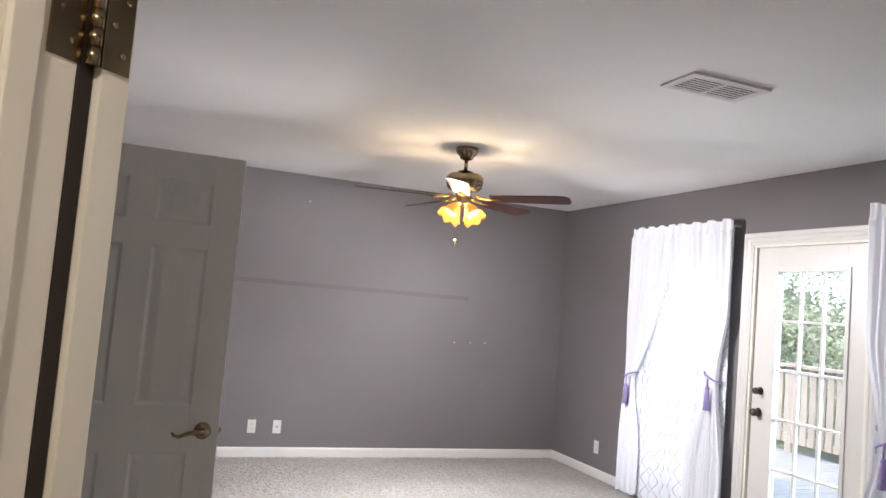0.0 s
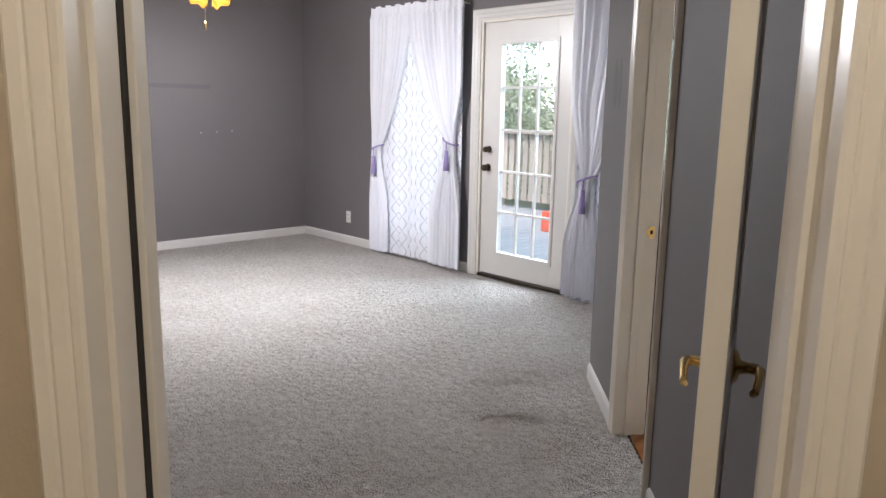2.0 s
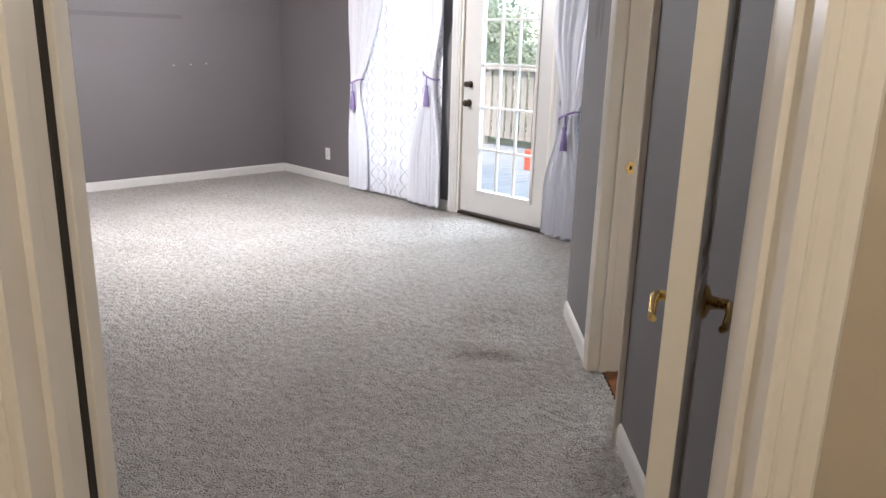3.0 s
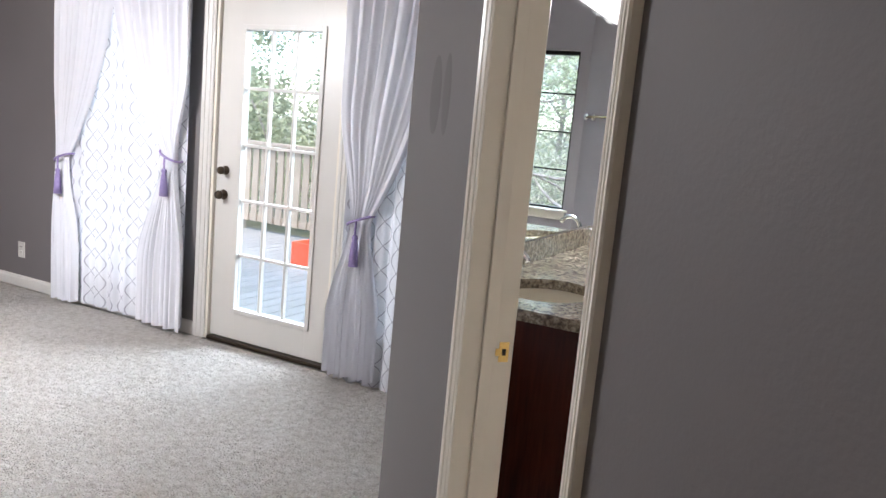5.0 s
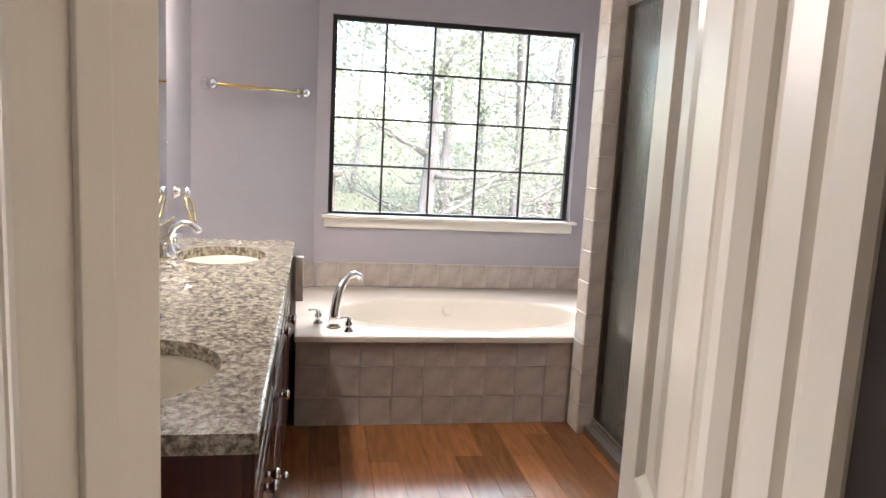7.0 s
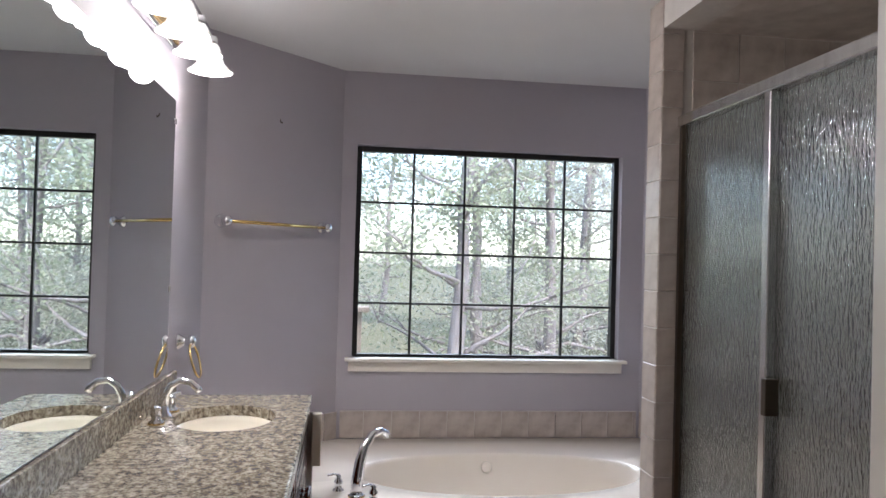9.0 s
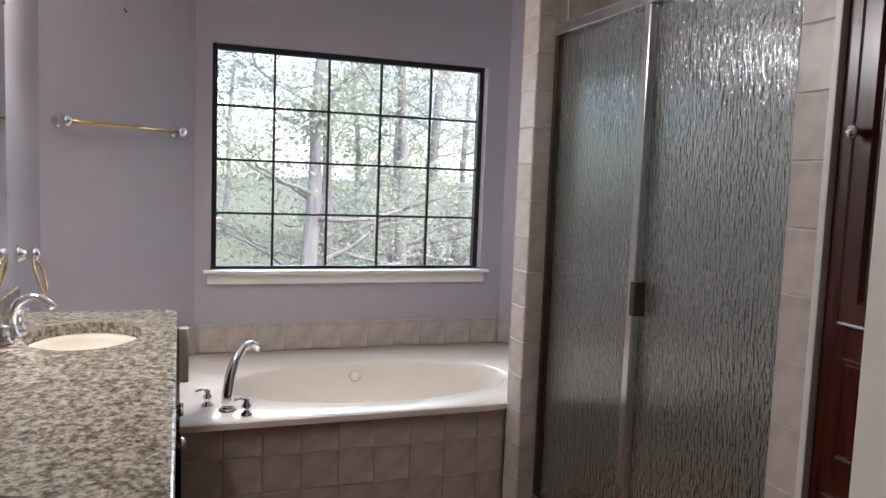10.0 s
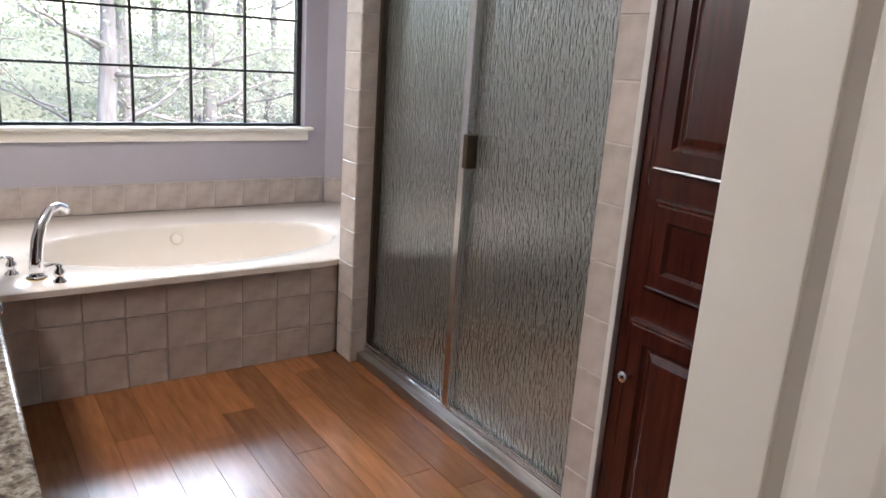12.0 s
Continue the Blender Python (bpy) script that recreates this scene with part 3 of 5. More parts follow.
casing("trim_entry_bed", -ER - 0.018, -EL + 0.018, 2.058, T_ENTRY_BED, M_TRIM, "cream fluted casing on the bedroom side", 0.8)
casing("trim_patio_door", -4.65, -3.72, 2.06, Matrix.Translation((WX, 0, 0)) @ Matrix.Rotation(-math.pi / 2, 4, "Z"), M_WHITE, "white casing round the glazed patio door", 1.2)


def jamb(name, s0, s1, n0, n1, zt, m, label, stop):
    bm = bmesh.new()
    box(bm, (s0 - 0.019, n0, 0), (s0, n1, zt + 0.019), 0.001)
    box(bm, (s1, n0, 0), (s1 + 0.019, n1, zt + 0.019), 0.001)
    box(bm, (s0, n0, zt), (s1, n1, zt + 0.019), 0.001)
    box(bm, (s0, stop - 0.016, 0), (s0 + 0.011, stop + 0.016, zt), 0.002)
    box(bm, (s1 - 0.011, stop - 0.016, 0), (s1, stop + 0.016, zt), 0.002)
    box(bm, (s0 + 0.011, stop - 0.016, zt - 0.011), (s1 - 0.011, stop + 0.016, zt), 0.002)
    return structure(name, bm, M_TRIM, label, "door frame", m)


jamb("door_frame_1", DL, DR, -R1 - 0.002, -R0 + 0.002, 2.04, DIAG, "cream painted bathroom door frame", -R0 - 0.055)
E_MAT = DIAG @ Matrix.Rotation(math.pi / 2, 4, "Z")   # local x to the left, local y against the walk
jamb("door_frame_2", -ER, -EL, -F1 - 0.002, -F0 + 0.002, 2.04, E_MAT, "cream painted entry door frame", -F0 - 0.055)
jamb("door_frame_3", 3.72 + 0.019, 4.65 - 0.019, -WX - 0.14, -WX + 0.002, 2.045, Matrix.Rotation(math.pi / 2, 4, "Z"), "white painted patio door frame", -WX - 0.10)

baseboard("baseboard_far", (LX, FY), (WX, FY), (0, -1))
baseboard("baseboard_window", (WX, 4.74), (WX, FY), (-1, 0))
baseboard("baseboard_window_b", (WX, BED_Y + 0.03), (WX, 3.63), (-1, 0))
baseboard("baseboard_diagonal", rf(R0, 4.05), rf(R0, DR + 0.07), (-math.sqrt(0.5), math.sqrt(0.5)))
baseboard("baseboard_diagonal_b", rf(R0, DL - 0.07), rf(R0, F1), (-math.sqrt(0.5), math.sqrt(0.5)))

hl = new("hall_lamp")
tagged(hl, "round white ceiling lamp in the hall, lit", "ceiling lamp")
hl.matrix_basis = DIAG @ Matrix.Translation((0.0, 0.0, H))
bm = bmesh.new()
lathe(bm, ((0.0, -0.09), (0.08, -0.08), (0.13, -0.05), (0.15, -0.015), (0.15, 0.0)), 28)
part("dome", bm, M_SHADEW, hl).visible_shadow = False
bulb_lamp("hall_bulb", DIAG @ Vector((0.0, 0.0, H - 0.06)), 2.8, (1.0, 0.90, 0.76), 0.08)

# ---- ground outside ----
bm = bmesh.new()
box(bm, (-400, -400, -1.0), (400, 400, -0.8))
structure("ground", bm, M_GRASS, "rough green lawn", "ground")

# unseen eave, added to hold sun and sky off the near deck
bm = bmesh.new()
box(bm, (WX + 0.14, 1.2, 2.62), (5.35, 11.0, 2.78), 0.01)
structure("shade_eave", bm, M_WHITE, "unseen white eave added to shade the deck", "eave")

# ---- bedroom: patio door, windows ----


def glazed_grid(parent, m_frame, axis_x, y0, y1, z0, z1, cols, rows, bar, depth, pane_mat, pane_t=0.006):
    """Panes with bars between them in the plane x = axis_x."""
    dy, dz = (y1 - y0) / cols, (z1 - z0) / rows
    for i in range(1, cols):
        bm = bmesh.new()
        box(bm, (axis_x - depth, y0 + i * dy - bar / 2, z0), (axis_x + depth, y0 + i * dy + bar / 2, z1), 0.002)
        part("bar", bm, m_frame, parent)
    for j in range(1, rows):
        bm = bmesh.new()
        box(bm, (axis_x - depth + 0.0015, y0, z0 + j * dz - bar / 2), (axis_x + depth - 0.0015, y1, z0 + j * dz + bar / 2), 0.002)
        part("bar", bm, m_frame, parent)
    for i in range(cols):
        for j in range(rows):
            bm = bmesh.new()
            box(bm, (axis_x - pane_t / 2, y0 + i * dy, z0 + j * dz), (axis_x + pane_t / 2, y0 + (i + 1) * dy, z0 + (j + 1) * dz))
            p = part("pane", bm, pane_mat, parent)
            p.visible_shadow = False


def round_knob(parent, name, place, out, material, r=0.027, label=""):
    """A knob on a rose; out: +1 or -1 along x."""
    bm = bmesh.new()
    lathe(bm, ((0.0, 0.0), (r * 1.15, 0.0), (r * 1.15, 0.005), (r * 0.5, 0.012), (r * 0.42, 0.026), (r * 0.9, 0.034), (r, 0.046), (r * 0.8, 0.058), (0.0, 0.062)), 20,
          Matrix.Translation(place) @ Matrix.Rotation(radians(90 * out), 4, "Y"))
    return part(name, bm, material, parent, label)


pd = thing("patio_door", "white glazed patio door with fifteen panes, closed", "door")
bm = bmesh.new()
DX0, DX1, DY0, DY1, DZ0, DZ1 = 4.50, 4.545, 3.745, 4.628, 0.03, 2.043
GY0, GY1, GZ0, GZ1 = 3.90, 4.437, 0.222, 1.872
box(bm, (DX0, DY0, DZ0), (DX1, GY0, DZ1), 0.002)
box(bm, (DX0, GY1, DZ0), (DX1, DY1, DZ1), 0.002)
box(bm, (DX0, GY0, DZ0), (DX1, GY1, GZ0), 0.0)
box(bm, (DX0, GY0, GZ1), (DX1, GY1, DZ1), 0.0)
part("leaf", bm, M_WHITE, pd)
bm = bmesh.new()
for a, b in (((GY0 - 0.028, GZ0 - 0.028), (GY0, GZ1 + 0.028)), ((GY1, GZ0 - 0.028), (GY1 + 0.028, GZ1 + 0.028)),
             ((GY0, GZ0 - 0.028), (GY1, GZ0)), ((GY0, GZ1), (GY1, GZ1 + 0.028))):
    box(bm, (DX0 - 0.009, a[0], a[1]), (DX0 + 0.004, b[0], b[1]), 0.003)
part("glass_frame", bm, M_WHITE, pd)
glazed_grid(pd, M_WHITE, 4.522, GY0, GY1, GZ0, GZ1, 3, 5, 0.017, 0.014, M_GLASS)
round_knob(pd, "deadbolt", (DX0, 4.553, 1.052), -1, M_BRONZE, 0.024, "dark bronze deadbolt")
round_knob(pd, "knob", (DX0, 4.562, 0.905), -1, M_BRONZE, 0.027, "dark bronze round knob")
bm = bmesh.new()
box(bm, (WX - 0.01, 3.74, 0.0), (WX + 0.14, 4.63, 0.022), 0.004)
structure("door_sill", bm, M_BRONZE, "dark metal threshold under the patio door", "threshold")

for k, (y0, y1) in enumerate(((5.0, 5.8), (2.68, 3.48))):
    w = thing("window", "white framed tall bedroom window behind curtains", "window", group="bedroom windows")
    bm = bmesh.new()
    for a, b in (((y0, 0.28), (y0 + 0.05, 2.08)), ((y1 - 0.05, 0.28), (y1, 2.08)), ((y0 + 0.05, 0.28), (y1 - 0.05, 0.34)),
                 ((y0 + 0.05, 2.02), (y1 - 0.05, 2.08)), ((y0 + 0.05, 1.16), (y1 - 0.05, 1.20))):
        box(bm, (4.545, a[0], a[1]), (4.60, b[0], b[1]), 0.003)
    part("window_frame", bm, M_WHITE, w)
    bm = bmesh.new()
    box(bm, (WX - 0.035, y0 - 0.03, 0.255), (4.545, y1 + 0.03, 0.28), 0.004)
    part("window_sill", bm, M_WHITE, w)
    glazed_grid(w, M_WHITE, 4.572, y0 + 0.05, y1 - 0.05, 0.34, 2.02, 1, 1, 0.02, 0.01, M_GLASS)

# ---- bedroom: curtains ----


def smooth(a, b, u):
    u = max(0.0, min(1.0, u))
    u = u * u * (3 - 2 * u)
    return a + (b - a) * u


def curtain_panel(outer, inner_top, tie, tie_w, inner_low, z_tie, seed):
    """A gathered panel tied back at z_tie: plan y of its outer edge, of its inner edge at top, at the tie and at the hem."""
    rnd = random.Random(seed)
    top, low = 2.25, 0.035
    nz, nu = 70, 90
    folds = 8
    ph = [rnd.uniform(0, 6.28) for _ in range(4)]
    rows = []
    s = 1 if inner_top > outer else -1
    for j in range(nz + 1):
        z = top + (low - top) * j / nz
        if z > z_tie:
            k = (top - z) / (top - z_tie)
            o = smooth(outer, tie - s * tie_w / 2, max(0, (k - 0.55) / 0.45))
            i = inner_top + (tie + s * tie_w / 2 - inner_top) * (0.25 * k + 0.75 * k ** 2.2)
            pinch = smooth(1.0, 0.35, k)
        else:
            k = (z_tie - z) / (z_tie - low)
            o = smooth(tie - s * tie_w / 2, outer + s * 0.0, min(1, k * 1.6))
            i = smooth(tie + s * tie_w / 2, inner_low, min(1, k * 1.5))
            pinch = smooth(0.35, 1.0, min(1, k * 2))
        row = []
        for q in range(nu + 1):
            u = q / nu
            wob = u * folds * 2 * math.pi
            amp = 0.020 * pinch + 0.006
            ruff = 0.35 if z > 2.17 else 1.0
            x = 4.385 + ruff * amp * math.sin(wob + ph[0] + 0.5 * math.sin(z * 2.1 + ph[1])) + 0.007 * math.sin(wob * 2.3 + ph[2] + z * 1.3)
            if abs(z - z_tie) < 0.25:
                x += 0.02 * (1 - abs(z - z_tie) / 0.25) * math.sin(u * math.pi)
            y = o + (i - o) * u + 0.006 * math.sin(wob * 1.0 + ph[3] + z)
            row.append(((x, y, z + (0.008 * math.sin(wob * 0.5 + ph[2]) if j in (0, nz) else 0)), u * 0.9, z))
        rows.append(row)
    cur = thing("curtain", "white gathered voile curtain tied back with a cord", "curtain", group="bedroom curtains")
    for name, some in (("heading", rows[:4]), ("cloth", rows[3:nz - 1]), ("hem", rows[nz - 2:])):
        bm = bmesh.new()
        vs = [[bm.verts.new(p[0]) for p in r] for r in some]
        for a, b in zip(vs, vs[1:]):
            for q in range(nu):
                bm.faces.new((a[q], a[q + 1], b[q + 1], b[q])).smooth = True
        part(name, bm, M_CURTAIN, cur)
    return cur


def tieback(y, z, seed):
    t = thing("tieback", "lilac braided cord tieback with a long tassel", "tieback", group="curtain tiebacks")
    bm = bmesh.new()
    loop = []
    for k in range(25):
        a = 2 * math.pi * k / 24
        loop.append((4.40 + 0.055 * math.cos(a), y + 0.075 * math.sin(a), z + 0.03 * math.sin(a) * (1 if seed else -1)))
    tube(bm, loop, 0.007, 8)
    tube(bm, [(4.343, y - 0.01, z - 0.0), (4.338, y - 0.012, z - 0.04), (4.342, y - 0.01, z - 0.08)], 0.006, 8)
    part("cord", bm, M_PURPLE, t)
    bm = bmesh.new()
    top = z - 0.07
    lathe(bm, ((0.0, 0.0), (0.012, -0.005), (0.017, -0.02), (0.012, -0.034), (0.016, -0.045), (0.022, -0.10), (0.026, -0.17), (0.0, -0.172)), 14, Matrix.Translation((4.342, y - 0.01, top)))
    part("tassel", bm, M_PURPLE, t)
    bm = bmesh.new()
    tube(bm, [(4.44, y + 0.02, z + 0.005), (WX, y + 0.03, z + 0.008)], 0.006, 8)
    part("hook", bm, M_BRONZE, t)
    return t


def sheer(y0, y1, low, seed):
    bm = bmesh.new()
    uv = bm.loops.layers.uv.new("UVMap")
    nz, nu = 30, 110
    rows = []
    for j in range(nz + 1):
        z = 2.2 + (low - 2.2) * j / nz
        rows.append([(bm.verts.new((4.425 + 0.016 * math.sin(u * 0.48 + seed) * (0.5 + 0.5 * j / nz) + 0.006 * math.sin(u * 1.13), y0 + (y1 - y0) * u / nu, z)), (y1 - y0) * u / nu * 1.25, z) for u in range(nu + 1)])
    for a, b in zip(rows, rows[1:]):
        for q in range(nu):
            f = bm.faces.new((a[q][0], a[q + 1][0], b[q + 1][0], b[q][0]))
            f.smooth = True
            for lp, src in zip(f.loops, (a[q], a[q + 1], b[q + 1], b[q])):
                lp[uv].uv = (src[1], src[2])
    return tagged(part("sheer_curtain", bm, M_SHEER), "sheer white curtain printed with a grey trellis", "curtain", "sheer curtains")


def curtain_rod(y0, y1):
    t = thing("curtain_rod", "slim white curtain rod in the curtain pocket", "curtain rod", group="curtain rods")
    bm = bmesh.new()
    tube(bm, [(WX, y0, 2.205), (4.405, y0, 2.205), (4.405, y1, 2.205), (WX, y1, 2.205)], 0.008, 8)
    part("rod", bm, M_WHITE, t)


curtain_panel(5.965, 5.43, 5.89, 0.10, 5.74, 1.0, 3)
curtain_panel(4.765, 5.43, 4.90, 0.10, 5.16, 1.10, 5)
sheer(4.80, 5.93, 0.03, 0.3)
curtain_panel(3.665, 3.02, 3.50, 0.11, 3.36, 0.90, 9)
curtain_panel(2.60, 3.02, 2.68, 0.10, 2.85, 0.95, 11)
sheer(2.62, 3.62, 0.0, 1.1)
curtain_rod(4.79, 5.94)
curtain_rod(2.61, 3.64)
tieback(5.885, 1.0, 0)
tieback(4.905, 1.10, 1)
tieback(3.505, 0.90, 0)

# ---- bedroom: fan, vent, small fittings ----
FX, FYC = 2.43, 5.16
fan = thing("ceiling_fan", "antique brass ceiling fan with cherry blades and lit amber shades", "ceiling fan", Matrix.Translation((FX, FYC, 0)))
bm = bmesh.new()
lathe(bm, ((0.0, H), (0.075, H), (0.078, H - 0.02), (0.066, H - 0.045), (0.048, H - 0.058), (0.044, H - 0.075), (0.02, H - 0.085)), 28)
part("canopy", bm, M_ABRASS, fan)
bm = bmesh.new()
tube(bm, [(0, 0, H - 0.08), (0, 0, 2.36)], 0.013, 12)
part("downrod", bm, M_ABRASS, fan)
bm = bmesh.new()
lathe(bm, ((0.02, 2.375), (0.05, 2.37), (0.06, 2.355), (0.112, 2.345), (0.126, 2.325), (0.126, 2.285), (0.118, 2.272), (0.122, 2.262), (0.10, 2.24), (0.06, 2.23), (0.0, 2.23)), 36)
part("motor_housing", bm, M_ABRASS, fan)
bm = bmesh.new()
lathe(bm, ((0.05, 2.235), (0.055, 2.21), (0.05, 2.18), (0.06, 2.165), (0.055, 2.14), (0.02, 2.12), (0.0, 2.12)), 28)
part("light_hub", bm, M_ABRASS, fan)
for k in range(5):
    a = 2 * math.pi * k / 5 + radians(28)
    rm = Matrix.Translation((0, 0, -0.045)) @ Matrix.Rotation(a, 4, "Z") @ Matrix.Diagonal((1.05, 1, 1, 1))
    bm = bmesh.new()
    tube(bm, [(0.085, 0.0, 2.245), (0.13, 0.012, 2.232), (0.175, 0.0, 2.226), (0.21, -0.012, 2.226)], (0.011, 0.010, 0.009, 0.012), 8)
    box(bm, (0.18, -0.022, 2.222), (0.255, 0.022, 2.2275), 0.002)
    part("blade_arm", bm, M_BRASS, fan, m=rm)
    bm = bmesh.new()
    out = [(0.19, -0.052), (0.35, -0.062), (0.65, -0.070), (0.685, -0.060), (0.70, -0.03), (0.70, 0.03), (0.685, 0.060), (0.65, 0.070), (0.35, 0.062), (0.19, 0.052)]
    lo = [bm.verts.new((x, y, 2.229 - y * 0.2)) for x, y in out]
    hi = [bm.verts.new((x, y, 2.235 - y * 0.2)) for x, y in out]
    bm.faces.new(hi)
    bm.faces.new(lo[::-1])
    for i in range(len(out)):
        j = (i + 1) % len(out)
        bm.faces.new((lo[i], lo[j], hi[j], hi[i]))
    part("blade", bm, M_BLADE, fan, m=rm)
for k in range(4):
    a = 2 * math.pi * k / 4 + radians(20)
    rm = Matrix.Rotation(a, 4, "Z")
    tilt = rm @ Matrix.Translation((0.055, 0, 2.135)) @ Matrix.Rotation(radians(-38), 4, "Y")
    bm = bmesh.new()
    prof = ((0.022, 0.0), (0.030, -0.013), (0.042, -0.034), (0.052, -0.062), (0.065, -0.090), (0.076, -0.107))
    rings = []
    for r, z in prof:
        rings.append([bm.verts.new((r * (1 + (0.10 * math.cos(6 * t) if z < -0.07 else 0)) * math.cos(t), r * (1 + (0.10 * math.cos(6 * t) if z < -0.07 else 0)) * math.sin(t), z - (0.008 * math.cos(6 * t) if z < -0.09 else 0)))
                      for t in [2 * math.pi * q / 36 for q in range(36)]])
    for p, q in zip(rings, rings[1:]):
        for i in range(36):
            bm.faces.new((p[i], p[(i + 1) % 36], q[(i + 1) % 36], q[i]))
    sh = part("shade", bm, M_SHADEA, fan, "amber scalloped glass shade", m=tilt, smooth=True)
    sh.visible_shadow = False
    bm = bmesh.new()
    lathe(bm, ((0.0, 0.005), (0.012, 0.0), (0.013, -0.02), (0.022, -0.04), (0.018, -0.058), (0.0, -0.066)), 14)
    bu = part("bulb", bm, M_BULB, fan, m=tilt)
    bu.visible_shadow = False
    p = Matrix.Translation((FX, FYC, 0)) @ tilt @ Vector((0, 0, -0.045))
    bulb_lamp("fan_bulb", p, 0.34, (1.0, 0.74, 0.46), 0.03)
    mouth = Matrix.Translation((FX, FYC, 0)) @ tilt
    shade_lamp("fan_shade_light", mouth @ Vector((0, 0, -0.13)), mouth @ Vector((0, 0, -1)), 6.2, (0.97, 0.96, 1.0))
bm = bmesh.new()
tube(bm, [(-0.045, -0.02, 2.14), (-0.046, -0.02, 1.90)], 0.0018, 6)
lathe(bm, ((0.0, 1.905), (0.006, 1.90), (0.011, 1.885), (0.005, 1.872), (0.009, 1.862), (0.0, 1.85)), 10, Matrix.Translation((-0.046, -0.02, 0)))
part("pull_chain", bm, M_BRASS, fan)

vent = thing("ceiling_vent", "white louvred ceiling vent", "vent", Matrix.Translation((2.78, 3.165, H)))
bm = bmesh.new()
for a, b in (((-0.21, -0.115), (-0.17, 0.115)), ((0.17, -0.115), (0.21, 0.115)), ((-0.17, -0.115), (0.17, -0.085)), ((-0.17, 0.085), (0.17, 0.115)), ((-0.008, -0.085), (0.008, 0.085))):
    box(bm, (a[0], a[1], -0.012), (b[0], b[1], 0.0), 0.003)
part("frame", bm, M_WHITE, vent)
# black sheet that paints the shade in the gaps between the slats
bm = bmesh.new()
box(bm, (-0.17, -0.085, -0.003), (0.17, 0.085, -0.0005))
part("gap_shade", bm, M_DARK, vent)
for i in range(7):
    bm = bmesh.new()
    box(bm, (-0.17, -0.0095, -0.001), (0.17, 0.0095, 0.001), 0, Matrix.Translation((0, -0.075 + 0.025 * i, -0.010)) @ Matrix.Rotation(radians(8), 4, "X"))
    part("slat", bm, M_WHITE, vent)


def outlet(m, kind):
    """A cover plate: local -y out of the wall."""
    t = thing("wall_plate", "cream plastic outlet plate on the taupe wall" if kind else "cream plastic cable jack plate on the taupe wall", "outlet", m)
    bm = bmesh.new()
    box(bm, (-0.036, -0.006, -0.058), (0.036, 0.0, 0.058), 0.003)
    part("plate", bm, M_WHITE, t)
    for z in ((0.02, -0.02) if kind else (0.0,)):
        bm = bmesh.new()
        if kind:
            box(bm, (-0.017, -0.0085, z - 0.014), (0.017, -0.005, z + 0.014), 0.004)
            sock = part("socket", bm, M_WHITE, t)
            for x in (-0.007, 0.007):
                bm = bmesh.new()
                box(bm, (x - 0.0015, -0.0095, z - 0.002), (x + 0.0015, -0.008, z + 0.008))
                part("slot", bm, M_DARK, sock)
        else:
            lathe(bm, ((0.0, 0.0), (0.007, 0.0), (0.006, 0.012), (0.0, 0.012)), 12, Matrix.Translation((0, -0.005, z)) @ Matrix.Rotation(radians(90), 4, "X"))
            part("jack", bm, M_ABRASS, t)


outlet(Matrix.Translation((1.47, FY, 0.262)), 1)
outlet(Matrix.Translation((1.69, FY, 0.262)), 0)
outlet(Matrix.Translation((WX, 6.46, 0.275)) @ Matrix.Rotation(-math.pi / 2, 4, "Z"), 1)
for x, z in ((1.79, 2.29), (3.32, 1.10), (3.487, 1.107), (3.645, 1.115)):
    bm = bmesh.new()
    lathe(bm, ((0.0, 0.0), (0.008, 0.0), (0.006, 0.003), (0.0, 0.004)), 10, Matrix.Translation((x, FY, z)) @ Matrix.Rotation(radians(90), 4, "X"))
    tagged(part("wall_anchor", bm, M_BATH), "small grey plastic anchor stuck in the taupe wall", "wall anchor", "wall anchors")
bm = bmesh.new()
box(bm, (1.0, FY - 0.0025, 1.515), (3.43, FY, 1.555), 0.001)
structure("trim_shelf_mark", bm, M_SMUDGE, "dusty mark left by a shelf on the wall", "wall mark")

for f0, w in ((3.70, 0.035), (3.80, 0.05)):
    bm = bmesh.new()
    out = [(f0 + w * math.cos(a), 1.50 + 0.11 * math.sin(a)) for a in [2 * math.pi * k / 20 for k in range(20)]]
    lo = [bm.verts.new((x, -R0, z)) for x, z in out]
    hi = [bm.verts.new((f0 + (x - f0) * 0.6, -R0 + 0.0012, 1.50 + (z - 1.50) * 0.8)) for x, z in out]
    bm.faces.new(hi)
    for k in range(20):
        bm.faces.new((lo[k], lo[(k + 1) % 20], hi[(k + 1) % 20], hi[k]))
    structure("trim_wall_smudge", bm, M_SMUDGE, "dull smudge on the taupe wall", "wall mark", DIAG)

# ---- doors ----
closet = panel_door("closet_door", 0.755, 1.985, 0.035, Matrix.Translation((0.095, 3.68, 0)), "off-white six-panel closet door standing open", lever_mat=M_ABRASS)


def diag_door(name, r, f, ang, w, label, flip, columns):
    """A leaf hinged at (r, f); ang: plan angle of the leaf from the entry axis, to its left."""
    m = DIAG @ Matrix.Translation((f, -r, 0)) @ Matrix.Rotation(radians(ang), 4, "Z")
    if flip:
        m = m @ Matrix.Translation((0, -0.038, 0))
    return panel_door(name, w, 2.03, 0.038, m, label, columns, M_TRIM, lever_mat=M_BRASS)


diag_door("entry_door", EL + 0.012, F1 + 0.0225, 90, 0.44, "cream panelled entry door leaf folded back against the wall", True, 1)
diag_door("entry_door", ER - 0.022, 1.40, -22.0, 0.44, "cream panelled entry door leaf with brass lever, open", False, 1)
bd_ang = math.degrees(math.atan2(-(1.131 - 0.585), 3.100 - 2.80))
diag_door("bathroom_door", 0.585, 2.80, bd_ang, 0.623, "cream six-panel bathroom door standing open", True, 2)


